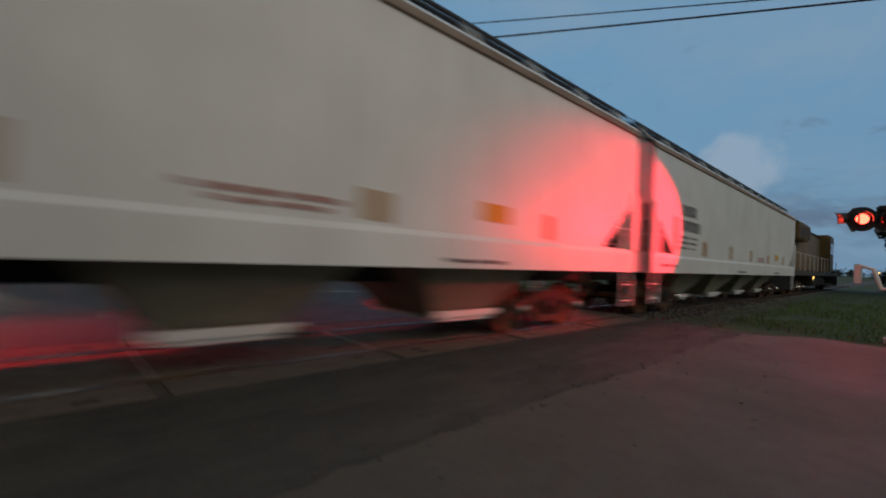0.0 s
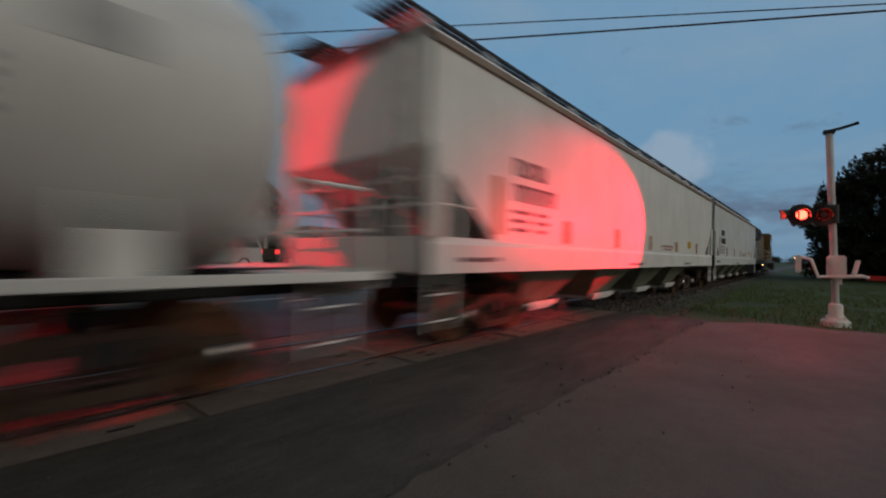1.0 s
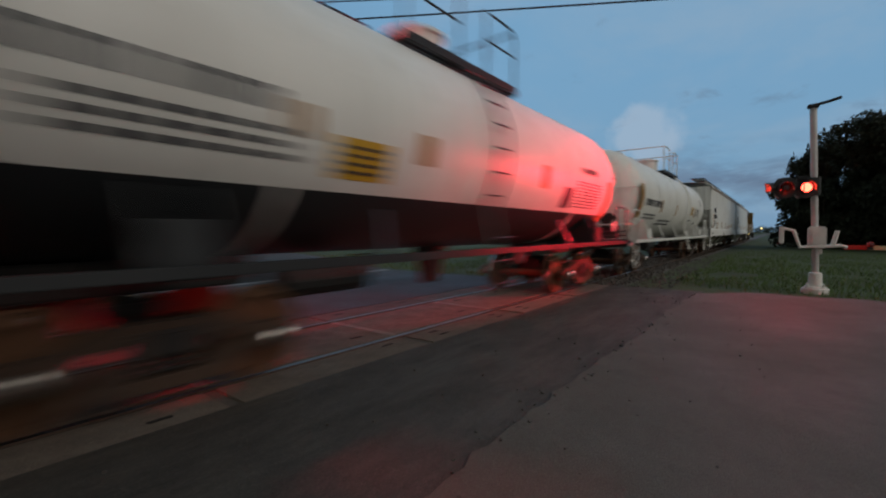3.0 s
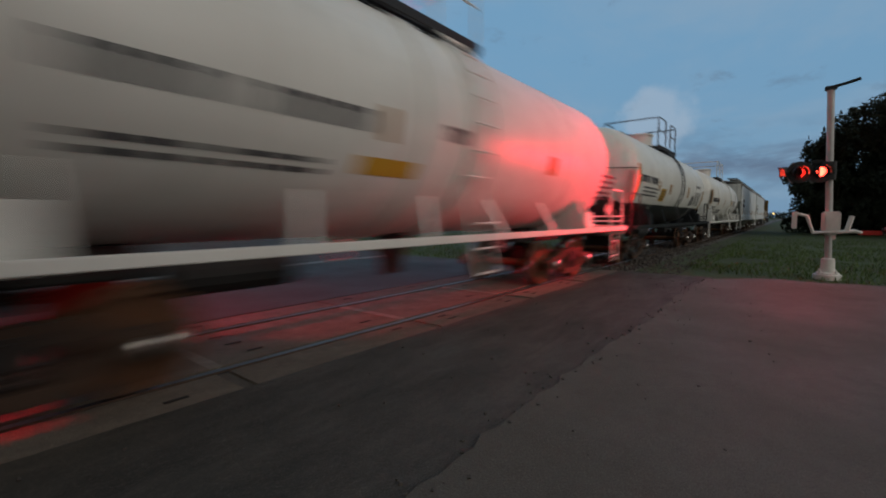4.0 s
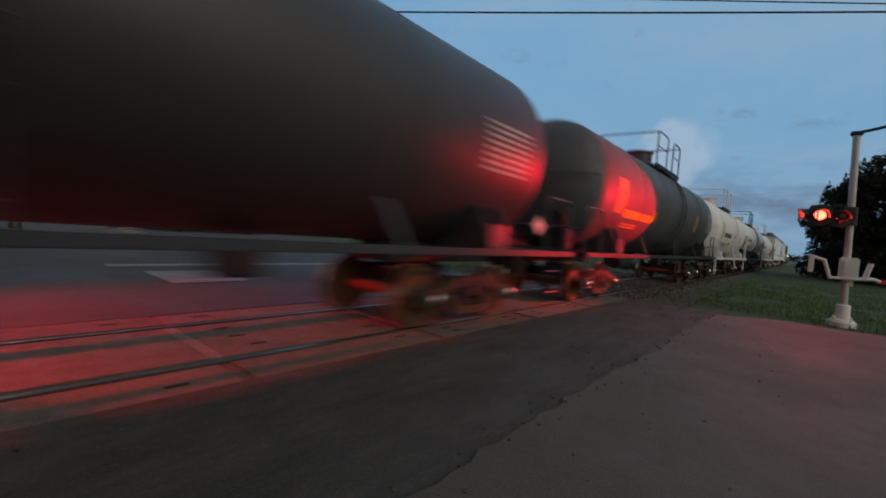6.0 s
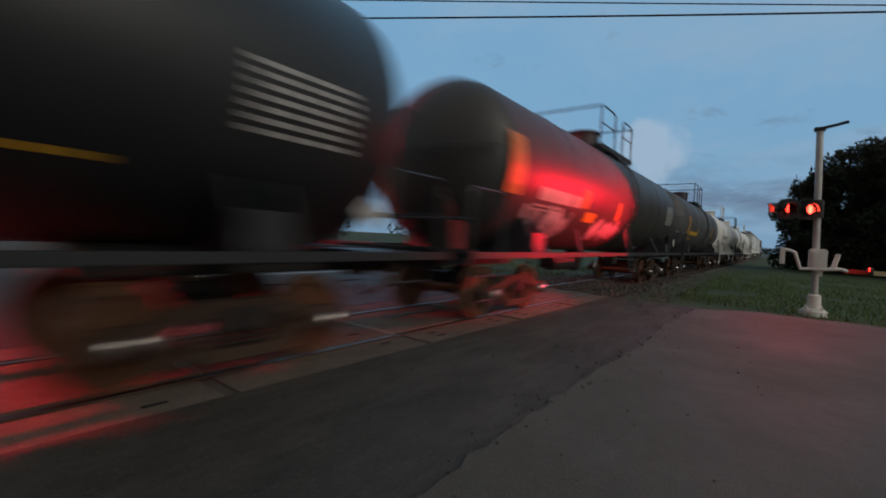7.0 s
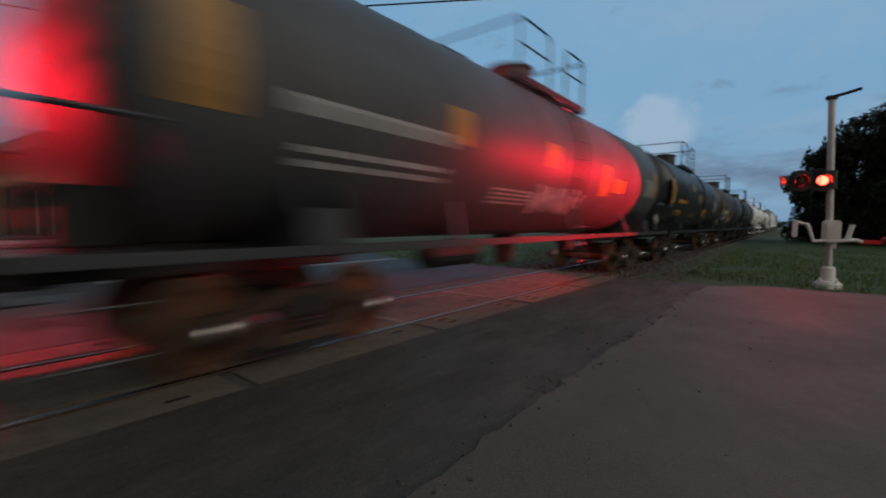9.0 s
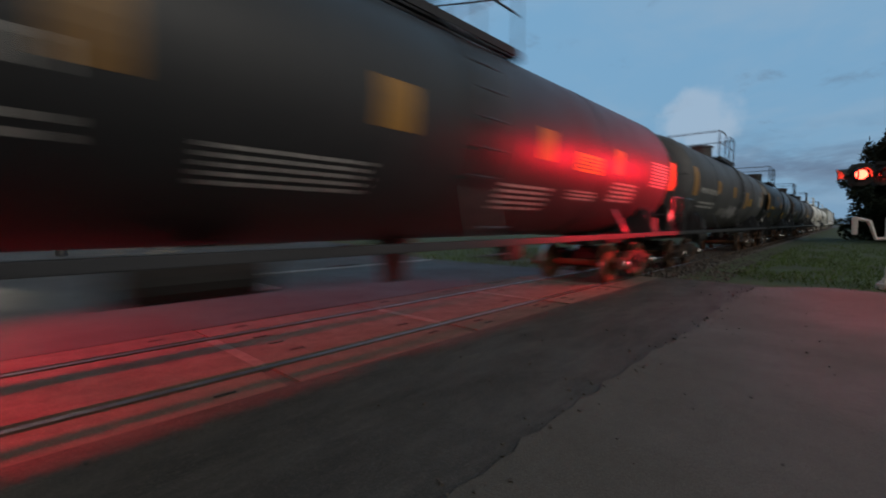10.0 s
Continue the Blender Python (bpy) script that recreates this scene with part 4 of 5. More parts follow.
def locomotive(x0, x1):
    mid, h = (x0 + x1) / 2, (x1 - x0) / 2
    car = new_car("locomotive", mid, "weathered yellow and grey diesel locomotive leading the train", "locomotive")
    bm = B()
    box(bm, -h, h, -1.5, 1.5, 1.15, 1.42, 0.03)
    part("deck", bm, LOCO_GREY, car)
    bm = B()
    box(bm, -h + 1.2, h - 6.0, -0.95, 0.95, 1.42, 4.15, 0.12)
    part("long_hood", bm, LOCO_YELLOW, car)
    bm = B()
    box(bm, -h + 1.0, -h + 5.5, -1.5, 1.5, 3.25, 4.25, 0.08)
    part("radiator", bm, LOCO_YELLOW, car)
    bm = B()
    box(bm, -h + 1.1, h - 6.1, -0.9, 0.9, 4.15, 4.35, 0.08)
    for x in (-5.0, -3.2, 0.5):
        rod(bm, (x, 0, 4.3), (x, 0, 4.55), 0.55, 18)
    for x in np.arange(-h + 1.4, -h + 5.2, 0.5):
        box(bm, x, x + 0.3, -1.515, 1.515, 3.4, 4.05)
    part("roof_vents", bm, LOCO_GREY, car)
    bm = B()
    box(bm, h - 6.0, h - 3.4, -1.5, 1.5, 1.42, 4.45, 0.12)
    part("cab", bm, LOCO_YELLOW, car)
    bm = B()
    box(bm, h - 5.6, h - 3.8, -1.512, 1.512, 2.9, 3.8, 0.02)
    part("cab_window", bm, PANE, car)
    bm = B()
    box(bm, h - 3.4, h - 1.2, -1.05, 1.05, 1.42, 3.1, 0.15)
    part("nose", bm, LOCO_YELLOW, car)
    bm = B()
    box(bm, -3.2, 3.2, -1.35, 1.35, 0.42, 1.15, 0.15)
    part("fuel_tank", bm, GRIME, car)
    for s in (-1, 1):
        bm = B()
        for x in np.arange(-h + 0.3, h - 6, 1.9):
            rod(bm, (x, s * 1.45, 1.4), (x, s * 1.45, 2.45), 0.02, 6)
        rod(bm, (-h + 0.3, s * 1.45, 2.45), (h - 6.2, s * 1.45, 2.45), 0.02, 6)
        part("walkway_rail", bm, SIGNAL_WHITE, car)
        for u in (2.6, 5.0, 2 * h - 5.0, 2 * h - 2.8):
            truck(car, -h + u, keyed=False) if s > 0 else None
    for s in (-1, 1):
        bm = B()
        e = s * h
        box(bm, e - 0.06, e + 0.06, -1.5, 1.5, 0.35, 1.2, 0.02)
        for y in (-1.4, 1.4):
            rod(bm, (e, y, 1.2), (e, y, 2.4), 0.025, 6)
        part("pilot", bm, LOCO_GREY, car)
        coupler(car, e, s)
    bm = B()
    rod(bm, (-h + 1.16, -0.55, 3.1), (-h + 1.22, -0.55, 3.1), 0.10, 12)
    rod(bm, (-4.0, -1.515, 1.0), (-4.0, -1.50, 1.0), 0.09, 12)
    part("marker_lamp", bm, AMBER_LIT, car, "small glowing amber marker lamp")
    return car


locomotive(33.2, 55.4)
hopper_car(13.35, 32.1, GREY_CAR, "pale grey covered hopper car behind the locomotive")
hopper_car(-6.5, 12.5, WHITE_CAR, "off-white covered hopper car with dark stencilled lettering")
tank_car(-23.4, -7.2, WHITE_CAR, "off-white tank car streaked with grime, black lettering", marks=(("strip", 1.05, 0.35, 1.85, 2.9), ("text", 1.7, 1.2, 2.26, 2.48), ("text", 3.05, 1.05, 2.26, 2.48), ("rows", 1.9, 1.8, 1.82, 2.05, 2), ("strip", 4.05, 0.25, 2.1, 2.55), ("rows", 4.4, 2.3, 1.65, 1.9, 2), ("strip", 6.9, 0.22, 2.05, 2.5), ("placard", 10.75, 0.62, 2.2, 2.58), ("rows", 10.5, 1.15, 1.90, 2.0, 1), ("strip", 11.72, 0.24, 2.12, 2.6), ("rows", 12.08, 1.05, 2.16, 2.56, 4), ("black", 12.7, 0.3, 1.76, 1.86), ("white", 13.5, 0.5, 2.72, 3.08)), bands=(-4.5, -1.2, 2.6, 5.2), struts=True, ladder_at=1.0)
tank_car(-37.6, -24.0, WHITE_CAR, "white tank car with a black lower half and black sills", sill=BLACK_CAR, lower=BLACK_CAR, rail_tone=BLACK_CAR, frame_tone=WHITE_CAR, marks=(("text", 1.1, 0.9, 2.42, 2.62), ("text", 2.15, 0.85, 2.42, 2.62), ("rows", 1.5, 1.8, 2.02, 2.34, 3), ("placard", 3.65, 0.75, 1.94, 2.34), ("strip", 3.1, 0.3, 2.25, 2.55), ("strip", 0.72, 0.3, 1.84, 2.9), ("rows", 9.9, 1.5, 1.92, 2.5, 9), ("black", 9.3, 0.45, 1.9, 2.3), ("text", 10.1, 1.0, 2.66, 2.78), ("strip", 4.85, 0.28, 2.2, 2.55), ("strip", 8.2, 0.3, 2.2, 2.6), ("strip", 11.85, 0.3, 1.66, 2.62), ("placard", 11.55, 0.55, 1.26, 1.36), ("white", 11.55, 0.55, 1.37, 1.50), ("placard", 11.55, 0.55, 1.51, 1.62)), bands=(-3.6, 3.4), ladder_at=-0.45, top_at=-0.45)
tank_car(-51.7, -38.2, WHITE_CAR, "white tank car with white sills and end handrails", rail_tone=SIGNAL_WHITE, marks=(("strip", 1.8, 0.28, 2.1, 2.98), ("text", 2.65, 1.1, 2.26, 2.48), ("text", 3.95, 1.05, 2.26, 2.48), ("rows", 2.7, 1.85, 1.8, 1.99, 2), ("placard", 5.0, 0.85, 1.85, 2.03), ("strip", 5.25, 0.14, 2.2, 2.55), ("text", 5.9, 0.9, 2.33, 2.52), ("strip", 9.2, 0.35, 2.15, 2.46), ("rows", 12.0, 0.9, 1.8, 2.4, 5)), bands=(-3.2, 3.5), band_at=(-0.7, 0.2), struts=True, top_at=-0.8)
tank_car(-67.6, -52.3, FADED_CAR, "faded charcoal tank car with an orange stripe and black bands", sill=DARK_CAR, inset=0.45, frame_tone=DARK_CAR, letters=YELLOW, marks=(("strip", 1.8, 0.55, 2.1, 2.88), ("placard", 2.5, 2.4, 2.04, 2.22), ("rows", 2.7, 1.2, 1.8, 1.93, 2), ("strip", 4.85, 0.42, 2.08, 2.38), ("black", 7.2, 0.9, 1.37, 1.56), ("strip", 10.6, 0.4, 2.1, 2.7), ("rows", 13.2, 1.1, 2.2, 3.0, 7, "white")), bands=(-3.8, 4.0), band_at=(1.2,))
tank_car(-83.9, -68.2, SOOT_CAR, "sooty black tank car with pale spray-painted graffiti", sill=DARK_CAR, letters=STENCIL_WHITE, marks=(("strip", 1.1, 0.5, 2.1, 3.05), ("white", 2.3, 2.0, 2.1, 2.33), ("rows", 2.2, 1.2, 1.9, 2.05, 2), ("strip", 4.35, 0.45, 2.12, 2.52), ("placard", 4.8, 0.7, 1.85, 2.06), ("strip", 6.9, 0.32, 2.0, 2.45), ("rows", 12.9, 1.1, 2.2, 2.9, 8)), graffiti=((2.2, 3.9, 1.40, 2.06), (5.6, 7.4, 1.45, 2.0)), bands=(-4.0, 3.8))
tank_car(-98.1, -84.4, BLACK_CAR, "glossy black tank car with yellow lettering", sill=BLACK_CAR, inset=0.4, head=0.62, letters=YELLOW, marks=(("strip", 0.6, 0.5, 2.15, 3.05), ("text", 1.9, 1.7, 2.22, 2.36), ("rows", 1.95, 1.3, 1.62, 1.98, 3), ("strip", 4.9, 0.3, 2.8, 3.08), ("rows", 5.6, 0.6, 1.75, 1.92, 3), ("strip", 6.35, 0.45, 2.36, 2.76), ("placard", 8.1, 1.0, 1.87, 2.13), ("rows", 9.5, 0.8, 1.73, 1.83, 1), ("strip", 9.3, 0.3, 2.5, 2.78), ("rows", 11.2, 1.0, 2.1, 2.72, 7, "white")), bands=(-3.6, 3.6), top_at=-0.9)
tank_car(-114.5, -98.7, FADED_CAR, "dark grey tank car with white data blocks and tan reflective strips", sill=DARK_CAR, inset=0.42, head=0.6, letters=STENCIL_WHITE, marks=tuple((m[0], m[1] + 0.7, *m[2:]) for m in (("strip", 0.3, 0.45, 2.2, 3.02), ("text", 1.2, 2.3, 2.31, 2.47), ("rows", 1.35, 2.1, 1.86, 2.1, 2), ("strip", 3.4, 0.45, 2.38, 2.82), ("strip", 6.15, 0.5, 2.37, 2.78), ("rows", 4.7, 1.2, 1.68, 1.94, 4), ("strip", 9.0, 0.5, 2.02, 2.7), ("placard", 9.9, 0.7, 2.15, 2.45), ("rows", 12.6, 0.9, 2.2, 2.68, 8), ("strip", 13.55, 0.28, 2.2, 2.95), ("white", 12.9, 0.6, 1.32, 1.54))), graffiti=((6.8, 8.6, 1.56, 2.08),), bands=(-3.9, 3.9))
JT = (("strip", 4.75, 0.45, 2.3, 2.78), ("strip", 7.7, 0.42, 2.31, 2.76), ("placard", 8.9, 1.0, 2.25, 2.54), ("strip", 10.45, 0.4, 2.32, 2.78), ("rows", 3.3, 1.4, 1.66, 1.99, 5), ("rows", 7.0, 1.3, 1.57, 1.95, 5), ("rows", 8.95, 1.0, 1.78, 1.96, 3), ("rows", 10.6, 1.2, 1.8, 2.2, 5), ("strip", 2.45, 0.28, 2.3, 2.95), ("text", 1.0, 1.4, 2.24, 2.44), ("rows", 1.0, 1.4, 1.85, 2.05, 2), ("rows", 12.6, 1.1, 2.2, 2.78, 8), ("strip", 14.0, 0.3, 2.2, 2.9))
tank_car(-132.7, -114.6, CHAR_CAR, "black tank car with white data blocks and yellow placards", sill=DARK_CAR, letters=STENCIL_WHITE, marks=tuple((m[0], m[1] + 2.9, *m[2:]) for m in JT), bands=(-3.9, 3.9))
tank_car(-151.4, -133.3, CHAR_CAR, "black tank car with white data blocks and yellow placards", sill=DARK_CAR, letters=STENCIL_WHITE, marks=tuple((m[0], m[1] + 2.9, *m[2:]) for m in JT), bands=(-3.9, 3.9))


# ---- crossing signal ----
LENSES = []


def crossing_signal(base, turn, gate=True, lift=0.0):
    sig = holder("crossing_signal", pose(base.x, base.y, 0, 0, 0, turn), "white railway crossing signal mast with red flashing lamps", "crossing signal", "crossing signals")
    bm = B()
    lathe(bm, [(-0.1, 0.26), (0.06, 0.26), (0.07, 0.22), (0.10, 0.22), (0.11, 0.14), (0.42, 0.125), (0.44, 0.10), (0.46, 0.0)], 20, lambda a, u, v: (u, v, a))
    for k in range(4):
        a = math.pi / 4 + k * math.pi / 2
        rod(bm, (0.2 * math.cos(a), 0.2 * math.sin(a), 0.1), (0.2 * math.cos(a), 0.2 * math.sin(a), 0.17), 0.025, 6)
    part("base", bm, SIGNAL_WHITE, sig, smooth=True)
    bm = B()
    rod(bm, (0, 0, 0.4), (0.0, 0.13, 4.33), 0.068, 16)
    part("mast", bm, ALU, sig, smooth=True)
    bm = B()
    box(bm, -0.09, 0.09, 0.02, 0.24, 4.28, 4.37, 0.02)
    pipe(bm, [(0, 0.10, 4.35), (0.0, -0.12, 4.39), (-0.05, -0.36, 4.44)], 0.035, 8)
    part("bracket_arm", bm, SIGNAL_BLACK, sig)
    # lamp heads: two towards the road, two towards the line
    bm = B()
    rod(bm, (0, 0.06, 2.46 + lift), (-0.30, 0.62, 2.46 + lift), 0.035, 8)
    rod(bm, (-0.04, 0.04, 2.25 + lift), (-0.04, 0.04, 2.66 + lift), 0.09, 12)
    box(bm, -0.30, -0.08, 0.18, 0.40, 2.60 + lift, 2.70 + lift, 0.03)
    part("crossarm", bm, SIGNAL_BLACK, sig)
    for x, y, face, name in ((-0.36, 0.60, 192, "L"), (-0.20, 0.22, 192, "R"), (-0.22, 0.74, 112, "B"), (-0.05, 0.36, 112, "B")):
        bm = B()
        # background disc, housing and visor, facing +x of the head
        lathe(bm, [(-0.16, 0.0), (-0.16, 0.10), (-0.02, 0.135), (0.0, 0.135)], 20, lambda a, u, v: (a, u, v))
        lathe(bm, [(-0.025, 0.10), (-0.025, 0.245), (-0.012, 0.25), (0.0, 0.245), (0.0, 0.145)], 28, lambda a, u, v: (a, u, v))
        n, seg = 14, []
        for k in range(n + 1):
            a = radians(-20 + 220 * k / n)
            c, s = math.cos(a), math.sin(a)
            d = 0.30 - 0.10 * abs(math.cos(a))
            seg.append([bm.verts.new(p) for p in ((0, 0.15 * c, 0.15 * s), (d, 0.15 * c, 0.15 * s - 0.02), (d, 0.156 * c, 0.156 * s - 0.02), (0, 0.156 * c, 0.156 * s))])
        for p, q in zip(seg, seg[1:]):
            for i in range(4):
                bm.faces.new((p[i], p[(i + 1) % 4], q[(i + 1) % 4], q[i]))
        bmesh.ops.recalc_face_normals(bm, faces=bm.faces)
        head = part("lamp_head", bm, SIGNAL_BLACK, sig, "black lamp head with visor")
        head.matrix_local = pose(x, y, 2.43 + lift, 0, 0, face)
        bm = B()
        rows = []
        for k in range(n + 1):                  # pale lining added to catch the lens glow
            a = radians(-15 + 210 * k / n)
            c, s = math.cos(a), math.sin(a)
            d = 0.285 - 0.10 * abs(c)
            rows.append((bm.verts.new((0.004, 0.146 * c, 0.146 * s)), bm.verts.new((d, 0.146 * c, 0.146 * s - 0.02))))
        for p, q in zip(rows, rows[1:]):
            bm.faces.new((p[0], q[0], q[1], p[1]))
        part("visor_lining", bm, VISOR, head)
        # the lens turns its lit or its dark face outwards as the lamps flash
        bm = B()
        lathe(bm, [(0.03, 0.0), (0.027, 0.06), (0.012, 0.103), (0.0, 0.105)], 24, lambda a, u, v: (a, u, v))
        lathe(bm, [(-0.03, 0.0), (-0.027, 0.06), (-0.012, 0.103), (0.0, 0.105)], 24, lambda a, u, v: (a, u, v))
        lens = part("lens", bm, None, head, "red signal lens", mats=[LENS_LIT, LENS_DARK, LENS_HOT])
        for p in lens.data.polygons:
            p.material_index = 1 if p.center.x < 0 else (2 if p.center.x > 0.015 else 0)
        lens.location = (0.035, 0, 0)
        LENSES.append((lens, name))
    # gate mechanism with counterweight arms, and the lowered arm
    bm = B()
    box(bm, -0.20, 0.16, -0.17, 0.16, 1.02, 1.52, 0.03)
    box(bm, -0.26, -0.20, -0.12, 0.10, 1.08, 1.46, 0.02)
    box(bm, -0.24, -0.16, -0.10, -0.02, 0.88, 1.04, 0.01)
    part("gate_mechanism", bm, SIGNAL_WHITE, sig)
    for x in (-0.26, 0.22):
        bm = B()
        pipe(bm, [(x, -0.10, 1.06), (x, 0.30, 1.03), (x, 0.42, 1.42), (x, 0.62, 1.48)], 0.035, 8)
        pipe(bm, [(x, 0.05, 1.03), (x, -0.42, 1.08), (x, -0.52, 1.04)], 0.035, 8)
        pipe(bm, [(x, -0.28, 1.05), (x, -0.36, 1.42)], 0.03, 8)
        box(bm, x - 0.05, x + 0.05, 0.60, 0.70, 1.12, 1.52, 0.015)
        part("counterweight_arm", bm, SIGNAL_WHITE, sig)
    if gate:
        for k in range(11):
            bm = B()
            a = -0.50 - 0.41 * k
            box(bm, 0.20, 0.23, a - 0.405, a, 0.985 - 0.006 * k, 1.085 - 0.006 * k, 0.004)
            part("gate_arm_panel", bm, GATE_WHITE if k % 2 else GATE_RED, sig)
        for k, y in enumerate((-0.93, -2.6)):
            bm = B()
            rod(bm, (-0.0, 0, 0), (0.06, 0, 0), 0.066, 14)
            box(bm, 0.0, 0.10, -0.05, 0.05, -0.11, -0.05, 0.01)
            case = part("gate_lamp", bm, SIGNAL_BLACK, sig)
            case.matrix_local = pose(0.18, y, 1.10, 0, 0, 180)
            bm = B()
            lathe(bm, [(0.03, 0.0), (0.02, 0.042), (0.0, 0.058)], 16, lambda a, u, v: (a, u, v))
            lathe(bm, [(-0.03, 0.0), (-0.02, 0.042), (0.0, 0.058)], 16, lambda a, u, v: (a, u, v))
            lens = part("lens", bm, None, case, "red gate lamp lens", mats=[LENS_LIT, LENS_DARK])
            for p in lens.data.polygons:
                p.material_index = 0 if p.center.x > 0 else 1
            lens.location = (0.08, 0, 0)
            LENSES.append((lens, "L" if k == 0 else "R"))
    return sig


crossing_signal(MAST, 0)
crossing_signal(MAST_FAR, 180, gate=False, lift=0.85)


def roadside_post(x, y):
    p = holder("roadside_post", pose(x, y, -0.06), "tall dark metal post with a pale base beside the gate", "post")
    bm = B()
    lathe(bm, [(0.30, 0.075), (6.4, 0.06), (6.42, 0.0)], 14, lambda a, u, v: (u, v, a))
    part("shaft", bm, LOCO_GREY, p, smooth=True)
    bm = B()
    lathe(bm, [(0.0, 0.20), (0.06, 0.20), (0.08, 0.12), (0.52, 0.10), (0.54, 0.0)], 16, lambda a, u, v: (u, v, a))
    part("base", bm, SIGNAL_WHITE, p, smooth=True)
    for z in (3.55, 4.9):
        bm = B()
        lathe(bm, [(z, 0.0), (z, 0.10), (z + 0.09, 0.10), (z + 0.09, 0.0)], 14, lambda a, u, v: (u, v, a))
        box(bm, -0.03, 0.03, 0.08, 0.20, z + 0.01, z + 0.08, 0.008)
        part("clamp", bm, SIGNAL_BLACK, p)


roadside_post(18.5, -6.67)


# ---- trees ----
def leaf_cloud(rnd, lumps, per, size):
    """Many small tilted leaf clumps round a few lobes, uneven and with gaps."""
    vs, fs = [], []
    for (cx, cy, cz, r) in lumps:
        for _ in range(per):
            d = Vector((rnd.gauss(0, 1), rnd.gauss(0, 1), rnd.gauss(0, 1)))
            d.normalize()
            k = rnd.random() ** 0.45
            p = Vector((cx, cy, cz)) + Vector((d.x, d.y, d.z * 0.75)) * r * k
            if noise.noise(p * 0.9) < -0.12:
                continue
            s = size * rnd.uniform(0.5, 1.3)
            a = Vector((rnd.gauss(0, 1), rnd.gauss(0, 1), rnd.gauss(0, 1))).normalized() * s
            b = a.cross(Vector((rnd.gauss(0, 1), rnd.gauss(0, 1), rnd.gauss(0, 1))).normalized()) * 0.7
            i = len(vs)
            vs += [tuple(p - a), tuple(p + b * 0.6), tuple(p + a), tuple(p - b * 0.6)]
            fs.append((i, i + 1, i + 2, i + 3))
    return vs, fs


def tree(x, y, height, spread, seed, label, lean=0.0, low=0.28, per=2600, size=0.17):
    rnd = random.Random(seed)
    t = holder("tree", pose(x, y, -0.1 + rise(y)), label, "tree", "trees")
    bm = B()
    trunk = [(0, 0, 0), (0.1, 0.05, height * 0.2), (0.0, lean * 0.4, height * 0.42), (0.15, lean, height * 0.7)]
    for k, (a, b) in enumerate(zip(trunk, trunk[1:])):
        rod(bm, a, b, 0.34 - 0.08 * k, 10, 0.26 - 0.08 * k)
    lumps = []
    for k in range(24):
        a = 2 * math.pi * k / 13 * 2.4
        rr = spread * rnd.uniform(0.25, 0.85)
        z = height * rnd.uniform(low + 0.1, 0.86)
        tip = (rr * math.cos(a), lean + rr * math.sin(a), z)
        rod(bm, (0.05, lean * 0.4, height * rnd.uniform(0.22, 0.5)), tip, 0.11, 6, 0.03)
        lumps.append((*tip, spread * rnd.uniform(0.30, 0.46)))
    lumps.append((0, lean, height * 0.88, spread * 0.36))
    part("trunk", bm, BARK, t)
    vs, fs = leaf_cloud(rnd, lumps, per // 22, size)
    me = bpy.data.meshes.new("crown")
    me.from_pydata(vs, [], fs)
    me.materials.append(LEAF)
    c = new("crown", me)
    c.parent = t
    return t


tree(50.0, -11.8, 10.6, 5.4, 3, "large dark broadleaf tree beyond the crossing", per=46000, size=0.22, low=0.16)
tree(51.0, -6.9, 6.0, 3.4, 5, "lower dark spreading tree beside the line", per=26000, size=0.18, low=0.06)
tree(46.0, -19.0, 10.0, 6.0, 6, "dark broadleaf tree behind the gate", per=36000, size=0.22, low=0.15)
tree(53.5, -9.2, 8.6, 5.0, 15, "dense dark tree filling the copse beyond the gate", per=52000, size=0.24, low=0.0)
tree(52.5, -14.2, 9.4, 5.6, 16, "dense dark tree filling the copse beyond the gate", per=52000, size=0.24, low=0.0)
tree(17.0, 40.0, 8.0, 4.6, 7, "dark tree behind the brick building", per=7000, size=0.25)
tree(22.0, 36.0, 7.0, 4.2, 8, "dark tree behind the brick building", per=7000, size=0.25)
tree(-2.0, 24.0, 8.0, 4.4, 9, "dark tree at the far side of the street", per=7000, size=0.25)


def far_woods():
    rnd = random.Random(12)
    lumps = []
    for k in range(230):
        side = rnd.random()
        if side < 0.5:
            x, y = rnd.uniform(120, 420), -10 - abs(rnd.gauss(0, 60))
        else:
            x, y = rnd.uniform(60, 420), 16 + abs(rnd.gauss(0, 50)) + 0.04 * 100
        r = rnd.uniform(2.0, 4.2)
        lumps.append((x, y, r * 0.7, r))
    for k in range(60):
        lumps.append((rnd.uniform(380, 460), rnd.uniform(-60, 60), 2.5, rnd.uniform(3, 5.5)))
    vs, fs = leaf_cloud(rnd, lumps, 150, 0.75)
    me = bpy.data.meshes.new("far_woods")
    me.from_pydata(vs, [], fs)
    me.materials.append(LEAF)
    tagged(new("far_woods", me), "dark distant tree line along the railway", "woods", kind="stuff")


far_woods()

# distant lamps at the end of the line
for x, y, z, s in ((300, -9.0, 5.0, 0.30), (330, 4.0, 3.2, 0.28)):
    lt = holder("distant_lamp", pose(x, y, 0), "small glowing amber lamp far down the line", "street lamp", "distant lamps")
    bm = B()
    rod(bm, (0, 0, -0.1), (0, 0, z), 0.07, 8)
    part("post", bm, WOOD_POLE, lt)
    bm = B()
    lathe(bm, [(z, 0.0), (z + s * 0.4, s), (z + s * 1.4, s), (z + s * 1.8, 0.0)], 12, lambda a, u, v: (u, v, a))
    part("globe", bm, AMBER_LIT, lt)


